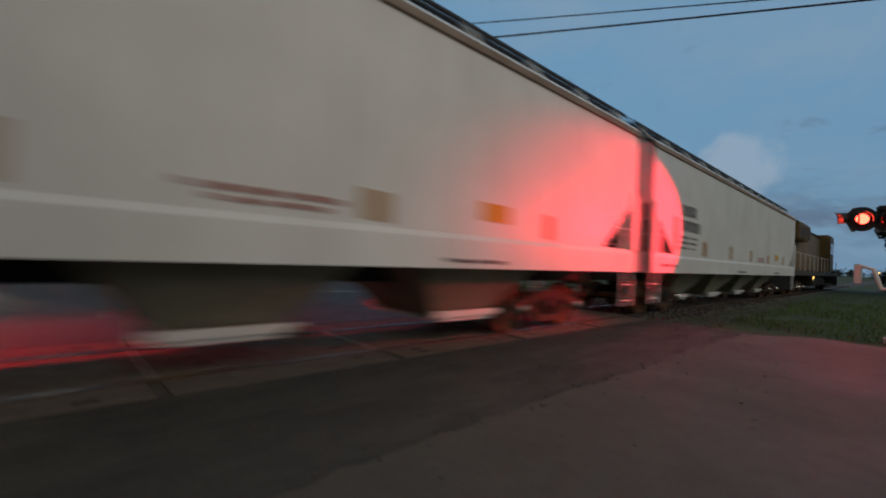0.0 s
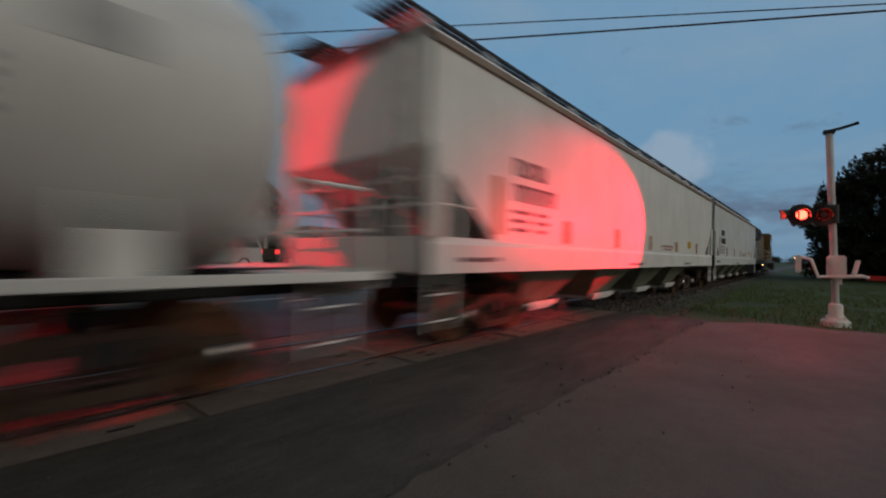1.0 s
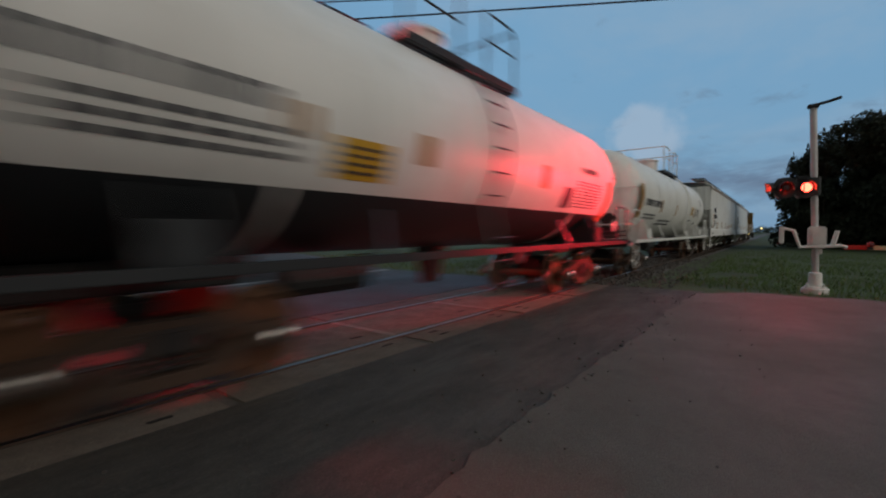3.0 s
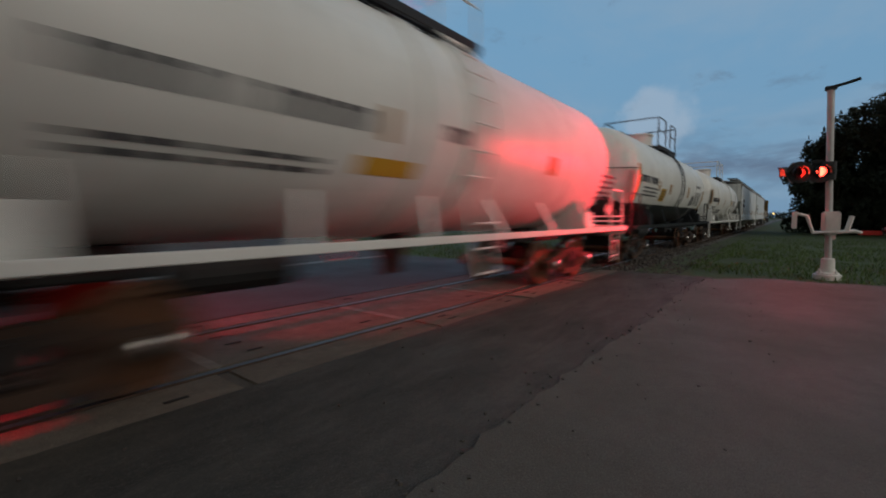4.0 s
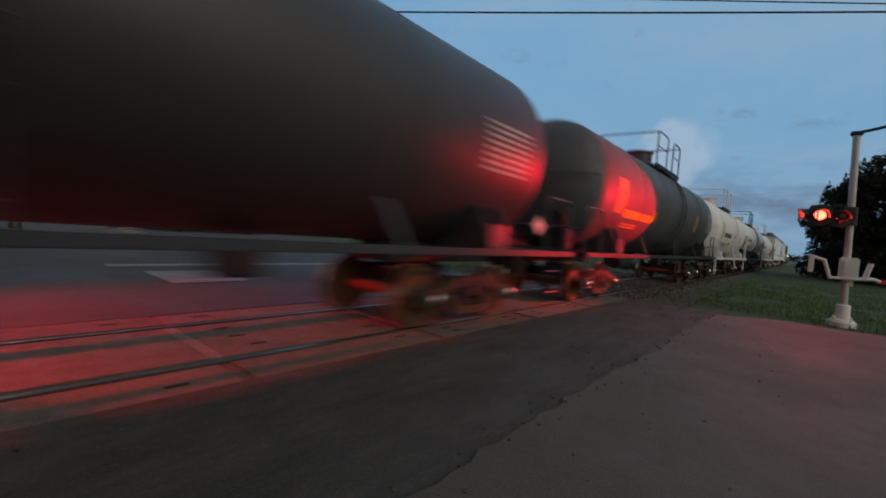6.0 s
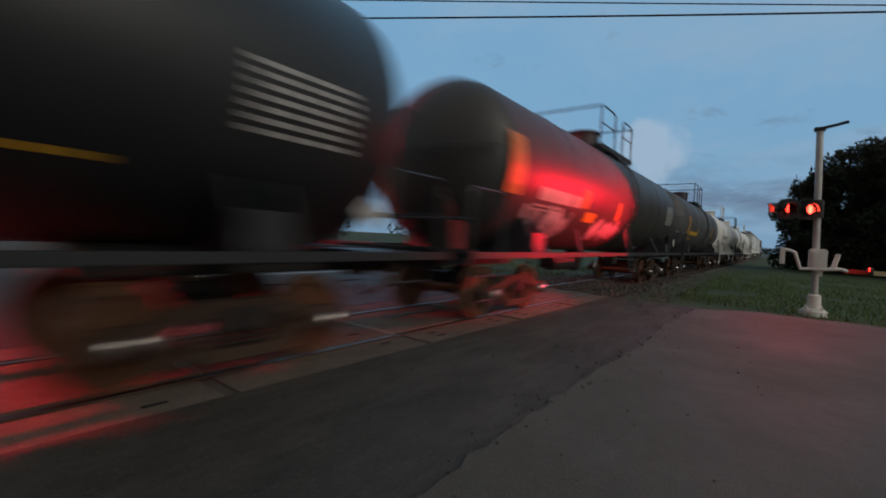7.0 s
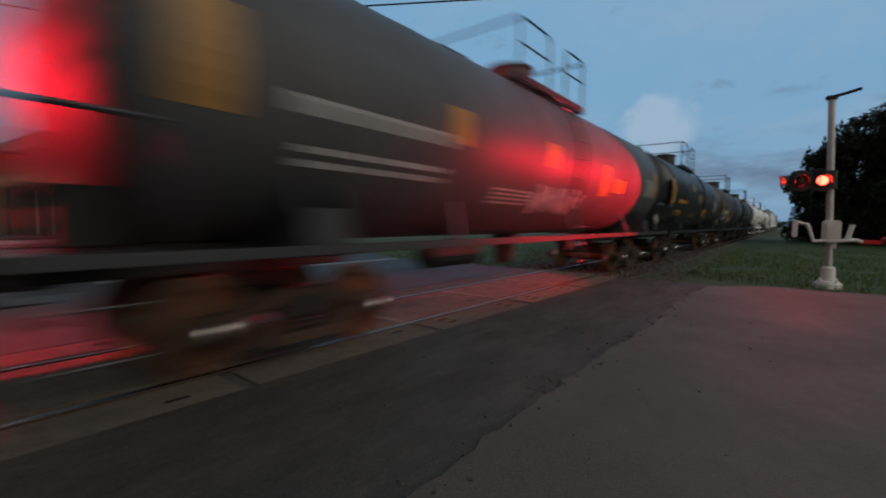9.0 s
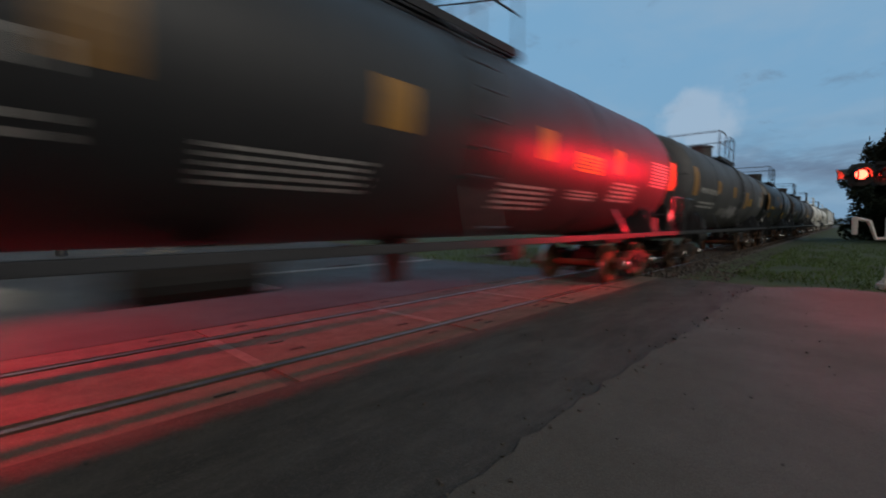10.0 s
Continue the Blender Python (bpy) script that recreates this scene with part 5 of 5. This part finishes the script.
# ---- brick building across the street ----
def building():
    turn = 15.5
    origin = pose(9.75, 20.9, 0.40, 0, 0, turn)
    W, D, eave, apex = 7.4, 16.0, 4.95, 7.05
    b = holder("brick_building", origin, "old red-brick building with a pale gable and a porch roof", "building")
    t = 0.3

    def section(nm, *q):
        bm = B()
        box(bm, *q)
        part(nm, bm, BRICK, b)

    # gable front with door and window openings cut as piers and lintels; local y runs into the building
    openings = [(0.55, 1.35, 0.0, 2.05), (2.3, 3.3, 0.9, 2.2), (3.6, 5.6, 0.8, 2.2)]
    x = 0.0
    for o0, o1, z0, z1 in openings:
        section("wall_pier", x, o0, 0, t, 0, eave)
        if z0 > 0:
            section("wall_apron", o0, o1, 0, t, 0, z0)
        section("wall_lintel", o0, o1, 0, t, z1, eave)
        x = o1
    section("wall_pier", x, W, 0, t, 0, eave)
    y = t
    for o0, o1, z0, z1 in ((1.0, 1.95, 0.0, 2.05), (3.0, 4.3, 0.8, 2.1), (5.6, 7.2, 0.8, 2.1)):
        section("wall_pier", 0, t, y, o0, 0, eave)
        if z0 > 0:
            section("wall_apron", 0, t, o0, o1, 0, z0)
        section("wall_lintel", 0, t, o0, o1, z1, eave)
        y = o1
    section("wall_pier", 0, t, y, D, 0, eave)
    section("back_wall", W - t, W, t, D, 0, eave)
    section("back_wall", t, W - t, D - t, D, 0, eave)
    bm = B()
    box(bm, t, W - t, t, D - t, -0.1, 0.0)
    box(bm, t, W - t, t, D - t, eave - 0.1, eave - 0.02)
    part("floor_and_ceiling", bm, TRIM, b)
    bm = B()
    prism(bm, [(0, eave + 0.002), (W, eave + 0.002), (W / 2, apex)], 0.02, 0.2)
    part("gable", bm, SIDING, b, "pale boarded gable")
    bm = B()
    for k in range(9):
        z = eave + 0.1 + k * 0.22
        half = (apex - z) / (apex - eave) * W / 2 - 0.1
        if half > 0.1:
            box(bm, W / 2 - half, W / 2 + half, 0.002, 0.02, z, z + 0.2)
    part("gable_board", bm, SIDING, b)
    for s in (-1, 1):
        bm = B()
        d = 0.55
        k = (apex - eave) / (W / 2)
        if s < 0:
            q = [(-d, eave - d * k + 0.02), (W / 2, apex + 0.02), (W / 2, apex + 0.20), (-d, eave - d * k + 0.18)]
        else:
            q = [(W + d, eave - d * k + 0.02), (W / 2, apex + 0.02), (W / 2, apex + 0.20), (W + d, eave - d * k + 0.18)]
        prism(bm, q, -0.45, D + 0.3)
        part("roof", bm, ROOF, b)
        bm = B()
        prism(bm, [(q[0][0], q[0][1] - 0.06), (q[1][0], q[1][1] - 0.06), (q[2][0], q[2][1] + 0.02), (q[3][0], q[3][1] + 0.02)], -0.50, -0.452)
        part("barge_board", bm, TRIM, b)
    bm = B()
    rod(bm, (1.2, 5.5, eave + 0.5), (1.2, 5.5, apex + 0.2), 0.07, 8)
    box(bm, 1.06, 1.34, 5.36, 5.64, apex + 0.18, apex + 0.26, 0.02)
    part("vent_pipe", bm, TRIM, b)
    # porch roof along both faces on posts
    bm = B()
    prism(bm, [(-1.5, 2.62), (0.0, 2.95), (0.0, 3.02), (-1.5, 2.70)], -1.3, D * 0.7)
    part("porch_roof", bm, ROOF, b)
    bm = B()
    prism(bm, [(-1.3, 2.62), (0.0, 2.95), (0.0, 3.02), (-1.3, 2.70)], 0.0, W, "x")
    part("porch_roof", bm, ROOF, b)
    bm = B()
    box(bm, -1.52, -1.44, -1.34, D * 0.7, 2.48, 2.66)
    box(bm, -1.44, W, -1.36, -1.28, 2.48, 2.66)
    part("porch_fascia", bm, TRIM, b)
    for k, (px, py) in enumerate([(-1.4, -1.25), (2.2, -1.25), (4.6, -1.25), (7.3, -1.25), (-1.4, 2.2), (-1.4, 5.6), (-1.4, 9.0)]):
        bm = B()
        box(bm, px - 0.06, px + 0.06, py - 0.06, py + 0.06, -0.4, 2.6, 0.01)
        part("porch_post", bm, TRIM, b)
    bm = B()
    box(bm, -1.7, W + 0.2, -1.5, 0.0, -0.6, 0.0)
    box(bm, -1.7, 0.0, 0.0, D, -0.6, 0.0)
    part("porch_floor", bm, OLD_ROAD, b)
    # doors, windows, signs
    def window(o0, o1, z0, z1, face, lit, name="window"):
        def put(bm, a0, a1, d0, d1, c0, c1):
            if face == "front":
                box(bm, a0, a1, d0, d1, c0, c1)
            else:
                box(bm, d0, d1, a0, a1, c0, c1)
        bm = B()
        f = 0.09
        put(bm, o0, o0 + f, 0.04, 0.14, z0, z1)
        put(bm, o1 - f, o1, 0.04, 0.14, z0, z1)
        put(bm, o0 + f, o1 - f, 0.04, 0.14, z1 - f, z1)
        put(bm, o0 + f, o1 - f, 0.04, 0.14, z0, z0 + f)
        if name == "door":
            put(bm, o0 + f, o1 - f, 0.05, 0.13, 0.95, 1.05)
        else:
            put(bm, (o0 + o1) / 2 - 0.03, (o0 + o1) / 2 + 0.03, 0.05, 0.13, z0 + f, z1 - f)
        w = part(name, bm, PALE_TRIM, b)
        bm = B()
        put(bm, o0 + f, o1 - f, 0.085, 0.10, z0 + f, z1 - f)
        part("pane", bm, ROOM_LIT if lit else PANE, w)
    window(0.55, 1.35, 0.0, 2.05, "front", False, "door")
    window(2.3, 3.3, 0.9, 2.2, "front", True)
    window(3.6, 5.6, 0.8, 2.2, "front", True)
    window(1.0, 1.95, 0.0, 2.05, "side", False, "door")
    window(3.0, 4.3, 0.8, 2.1, "side", True)
    window(5.6, 7.2, 0.8, 2.1, "side", True)
    for x0, x1, z0, z1 in ((2.55, 3.0, 3.3, 3.75), (3.12, 3.5, 3.3, 3.75), (4.2, 4.8, 3.3, 3.75), (5.0, 5.75, 3.3, 3.72), (6.3, 6.9, 3.3, 3.7)):
        bm = B()
        box(bm, x0, x1, -0.05, 0.0, z0, z1, 0.008)
        part("wall_panel", bm, PALE_TRIM, b, "pale boarded-up window panel")
    bm = B()
    box(bm, -0.34, 0.0, 1.5, 2.2, 3.12, 3.62, 0.02)
    ac = part("air_conditioner", bm, PALE_TRIM, b)
    bm = B()
    box(bm, -0.36, -0.34, 1.58, 2.12, 3.2, 3.54)
    part("grille", bm, TRIM, ac)
    bm = B()
    box(bm, -0.06, 0.0, 4.6, 5.5, 3.15, 3.75, 0.01)
    part("wall_panel", bm, PALE_TRIM, b, "pale boarded-up window panel")
    bm = B()
    box(bm, -0.04, 0.0, 0.35, 0.75, 1.0, 1.55, 0.005)
    part("wall_notice", bm, PALE_TRIM, b)
    # pale pilasters between the shop openings
    for a in (0.12, 2.0, 3.36, 5.72, 7.0):
        bm = B()
        box(bm, a, a + 0.2, -0.06, -0.004, 0.0, 2.5, 0.01)
        part("pilaster", bm, PALE_TRIM, b)
    for a in (0.5, 2.3, 4.6, 7.6, 9.2):
        bm = B()
        box(bm, -0.06, -0.004, a, a + 0.22, 0.0, 2.5, 0.01)
        part("pilaster", bm, PALE_TRIM, b)
    # wall lamps
    for px, py in ((-0.14, 2.6), (1.75, -0.14)):
        bm = B()
        lathe(bm, [(2.20, 0.0), (2.22, 0.07), (2.42, 0.10), (2.44, 0.0)], 12, lambda a, u, v: (px + u, py + v, a))
        part("wall_lamp", bm, WARM_LIT, b, "glowing warm wall lamp")
    return b


building()


def vehicle(name, m, L, W, H, paint, label, van=True):
    """A parked vehicle nose towards -x of its own axes."""
    car = holder(name, m, label, "car", "parked vehicles")
    bm = B()
    if van:
        prof = [(-L / 2, 0.38), (-L / 2, 0.80), (-L / 2 + 0.25, 0.98), (-L / 2 + 1.25, 1.08), (L / 2 - 0.05, 1.10), (L / 2, 0.95), (L / 2, 0.38)]
    else:
        prof = [(-L / 2, 0.45), (-L / 2, 0.95), (-L / 2 + 1.3, 1.10), (L / 2, 1.10), (L / 2, 0.45)]
    prism(bm, prof, -W / 2, W / 2)
    bmesh.ops.bevel(bm, geom=list(bm.edges), offset=0.06, segments=3, affect="EDGES")
    body = part("body", bm, paint, car, smooth=True)
    a0, a1, a2, a3 = (-L / 2 + 1.2, -L / 2 + 2.05, L / 2 - 0.35, L / 2 - 0.06) if van else (-L / 2 + 1.35, -L / 2 + 1.95, 0.6, 0.75)
    bm = B()
    prism(bm, [(a0 + 0.25, 1.09), (a1, H - 0.12), (a2 - 0.05, H - 0.12), (a3 - 0.06, 1.09)], -W / 2 + 0.09, W / 2 - 0.09)
    part("glasshouse", bm, PANE, car, "dark window glass")
    bm = B()
    box(bm, a1 - 0.12, a2, -W / 2 + 0.12, W / 2 - 0.12, H - 0.12, H, 0.05)
    for s in (-1, 1):
        y = s * (W / 2 - 0.08)
        for p, q in (((a0, 1.06), (a1 - 0.08, H - 0.08)), ((a3, 1.06), (a2 - 0.03, H - 0.08)), ((0.15, 1.06), (0.10, H - 0.08))):
            rod(bm, (p[0], y, p[1]), (q[0], y - s * 0.05, q[1]), 0.05, 6)
    part("roof_pillar", bm, paint, car)
    for s in (-1, 1):
        for x in (-L / 2 + 0.95, L / 2 - 0.95):
            bm = B()
            y = s * (W / 2 - 0.10)
            lathe(bm, [(y - 0.11, 0.0), (y - 0.11, 0.28), (y - 0.08, 0.34), (y + 0.08, 0.34), (y + 0.11, 0.28), (y + 0.11, 0.0)], 20, lambda a, u, v, x=x: (x + u, a, 0.34 + v))
            w = part("wheel", bm, TYRE, car)
            bm = B()
            lathe(bm, [(y + s * 0.112, 0.0), (y + s * 0.118, 0.18), (y + s * 0.11, 0.21)], 16, lambda a, u, v, x=x: (x + u, a, 0.34 + v))
            part("rim", bm, ALU, w)
        bm = B()
        box(bm, L / 2 - 0.06, L / 2 + 0.02, s * (W / 2 - 0.18) - 0.14, s * (W / 2 - 0.18) + 0.14, 0.82, 1.02, 0.02)
        part("tail_lamp", bm, TAIL, car, "glowing red tail lamp")
        bm = B()
        box(bm, -L / 2 - 0.02, -L / 2 + 0.08, s * (W / 2 - 0.28) - 0.18, s * (W / 2 - 0.28) + 0.18, 0.66, 0.82, 0.02)
        part("headlamp", bm, PANE, car)
    for x in (-L / 2 - 0.06, L / 2 - 0.04):
        bm = B()
        box(bm, x, x + 0.10, -W / 2 + 0.05, W / 2 - 0.05, 0.40, 0.58, 0.02)
        part("bumper", bm, ALU if van else TYRE, car)
    return car


vehicle("parked_suv", pose(10.1, 15.9, rise(15.9), 0, 0, 8), 4.9, 1.9, 1.72, VAN_WHITE, "white sport utility vehicle parked before the brick building")
vehicle("parked_pickup", pose(17.0, 19.6, rise(19.6), 0, 0, 200), 5.2, 1.9, 1.8, CAR_DARK, "dark pickup truck with red tail lamps lit", van=False)

# pale shop canopy further along the street
shop = holder("shop_building", pose(26.0, 34.0, 0.45, 0, 0, 15), "low shop with a pale canopy across the street", "building")
bm = B()
box(bm, 0, 9, 0, 6, -0.4, 3.4)
part("wall", bm, TRIM, shop)
bm = B()
box(bm, -0.4, 9.4, -1.6, -0.02, 2.5, 3.5, 0.03)
part("canopy", bm, SIDING, shop)
for k in range(4):
    bm = B()
    box(bm, 0.6 + k * 2.2, 2.0 + k * 2.2, -0.05, -0.004, 0.6, 2.2)
    part("window", bm, ROOM_LIT if k in (1, 2) else PANE, shop)


# ---- poles, cables, street lamp ----
POLE = Vector((6.75, 15.5, 0))


def utility_pole():
    p = holder("utility_pole", pose(POLE.x, POLE.y, rise(POLE.y) - 0.1, 0, 0, 0), "dark wooden utility pole carrying cables", "utility pole")
    bm = B()
    rod(bm, (0, 0, 0), (0.12, 0.0, 9.4), 0.16, 14, 0.11)
    part("shaft", bm, WOOD_POLE, p, smooth=True)
    bm = B()
    box(bm, 0.0, 0.42, -0.07, 0.07, 7.95, 8.12, 0.02)
    rod(bm, (0.3, 0, 8.1), (0.3, 0, 8.28), 0.05, 8)
    part("insulator_bracket", bm, TRIM, p)


def cable(name, a, b, sag, r, label):
    bm = B()
    n = 28
    pts = []
    for k in range(n + 1):
        t = k / n
        q = Vector(a).lerp(Vector(b), t)
        q.z -= 4 * sag * t * (1 - t)
        pts.append(tuple(q))
    pipe(bm, pts, r, 5)
    tagged(part(name, bm, WIRE), label, "cable", "overhead cables")


utility_pole()
far = Vector((POLE.x + 30.5, POLE.y - 54, 0))
cable("overhead_cable", (POLE.x + 0.3, POLE.y, 8.45), (far.x, far.y, 8.7), 0.45, 0.028, "thick black overhead cable crossing the line")
cable("overhead_cable", (POLE.x + 0.1, POLE.y, 9.15), (41.1, far.y, 9.2), 0.25, 0.02, "thin black overhead cable crossing the line")
cable("overhead_cable", (POLE.x, POLE.y, 8.4), (-26, 26, 8.0), 0.5, 0.022, "thin black cable running along the street")
cable("overhead_cable", (POLE.x, POLE.y, 9.4), (-26, 26.5, 9.0), 0.5, 0.018, "thin black cable running along the street")
cable("overhead_cable", (POLE.x + 0.1, POLE.y, 9.0), (13.6, 21.7, 5.9), 0.25, 0.022, "black service cable running down to the building")


def street_lamp(x, y):
    p = holder("street_lamp", pose(x, y, rise(y) - 0.05), "black street lamp with a lit white globe", "street lamp")
    bm = B()
    lathe(bm, [(0, 0.16), (0.3, 0.14), (0.4, 0.07), (3.5, 0.05), (3.55, 0.09), (3.6, 0.09), (3.6, 0.0)], 14, lambda a, u, v: (u, v, a))
    part("post", bm, SIGNAL_BLACK, p, smooth=True)
    bm = B()
    lathe(bm, [(3.6, 0.07), (3.66, 0.12), (3.76, 0.125), (3.84, 0.08), (3.85, 0.0)], 16, lambda a, u, v: (u, v, a))
    part("globe", bm, GLOBE_LIT, p, smooth=True)
    bm = B()
    lathe(bm, [(3.85, 0.15), (3.92, 0.08), (3.95, 0.0)], 16, lambda a, u, v: (u, v, a))
    part("cap", bm, SIGNAL_BLACK, p, smooth=True)


street_lamp(3.95, 13.0)

# plain unseen wall behind the camera, added to block sky light from the left
bm = B()
box(bm, -60, 1.8, -8.4, -8.0, -0.2, 8.5)
tagged(part("wall_south", bm, BRICK), "plain unseen brick wall added behind the camera to shade the left side", "wall", kind="structure")


MORTAR = mat("pale_patched_mortar", (0.22, 0.19, 0.16), 0.7, vary=0.4, scale=5, fine=50, bump=0.4)
POCKET = mat("dirt_filled_pocket", (0.022, 0.019, 0.017), 0.9, vary=0.4, scale=8, fine=60, bump=0.3)


# ---- crossing panels, each one a slab of its own ----
def panels():
    crossing = holder("crossing_surface", pose(0, 0, 0), "concrete crossing panels between and beside the rails", "crossing panels", kind="structure")
    pitch, first = 2.505, 4.13
    rnd = random.Random(2)
    def slab(w, l, gap):
        bm = B()
        box(bm, 0.004, l - gap, 0.0, w, -0.20, -0.004, 0.008)
        me = bpy.data.meshes.new("panel")
        bm.to_mesh(me)
        bm.free()
        me.materials.append(CONCRETE)
        return me
    shapes = [(slab(0.525, pitch, 0.10), -0.607), (slab(1.305, pitch, 0.012), 0.10), (slab(0.525, pitch, 0.012), 1.587)]
    for k in range(-9, 4):
        for me, y in shapes:
            p = new("panel", me)
            p.parent = crossing
            p.location = (first + k * pitch, y, rnd.uniform(-0.004, 0.004))
    # recessed lifting pockets
    bm = B()
    box(bm, -0.085, 0.085, -0.022, 0.022, 0, 0.003)
    me = bpy.data.meshes.new("lifting_pocket")
    bm.to_mesh(me)
    bm.free()
    me.materials.append(POCKET)
    for k in range(-4, 4):
        for y in (-0.42, -0.24, 0.36, 0.75, 1.14, 1.85):
            for u in (0.45, 2.0):
                if rnd.random() < 0.35:
                    continue
                p = new("lifting_pocket", me)
                p.parent = crossing
                p.location = (first + k * pitch + u + rnd.uniform(-0.05, 0.05), y, 0.001)
    for y0, y1 in ((-0.082, -0.036), (0.036, 0.10), (1.405, 1.469), (1.541, 1.587)):
        bm = B()
        box(bm, -16, 14.1, y0 + 0.002, y1 - 0.002, -0.2, -0.045 if y0 in (0.036, 1.405) else -0.02)
        part("flangeway_filler", bm, RUBBER, crossing)
    # worn filler in the gaps of the near row, mortar in the joints of the others
    for k in range(-9, 5):
        bm = B()
        x = first + k * pitch
        box(bm, x - 0.098, x + 0.002, -0.605, -0.084, -0.15, -0.018)
        part("joint_filler", bm, BALLAST, crossing)
        bm = B()
        box(bm, x - 0.09, x + 0.03, 0.102, 1.403, -0.15, -0.0005)
        part("mortar_joint", bm, MORTAR, crossing)
    # sandy joint bed showing between the slabs
    bm = B()
    box(bm, -16, 14.1, -0.615, 2.12, -0.3, -0.03)
    part("bed", bm, RUBBER, crossing)


panels()


# ---- what moves ----
def motions():
    for car, x in TRAIN:
        walk(car, [(0.0, pose(x, TRACK_Y, 0)), (10.0, pose(x + SPEED * 10.0, TRACK_Y, 0))])
    turn = math.degrees(SPEED / FPS / 0.42)
    for w, a in WHEELS:
        walk(w, [(k / FPS, pose(a, 0, 0.44, 0, turn * k, 0)) for k in range(0, 301)])
    # lamps flash by turns: seconds at which the lamp nearer the line starts and stops
    on = [(0.85, 1.42), (2.04, 2.68), (3.30, 3.94), (4.47, 5.04), (5.75, 6.34), (6.97, 7.58), (8.27, 8.80), (9.40, 10.5)]
    for lens, side in LENSES:
        if side == "B":
            continue
        m0 = lens.location.copy()
        lit = [(a, b) for a, b in on]
        rows, ang = [], 0.0 if side == "L" else 180.0
        rows.append((0.0, ang))
        for a, b in [(None, 0.17)] + lit:
            for t0 in (a, b):
                if t0 is None:
                    continue
                if t0 > 9.8:
                    continue
                rows += [(t0, ang), (t0 + 1 / 30, ang + 60), (t0 + 2 / 30, ang + 120), (t0 + 0.1, ang + 180)]
                ang += 180
        rows.append((10.0, ang))
        walk(lens, [(t, pose(m0.x, m0.y, m0.z, 0, 0, g)) for t, g in rows])


motions()
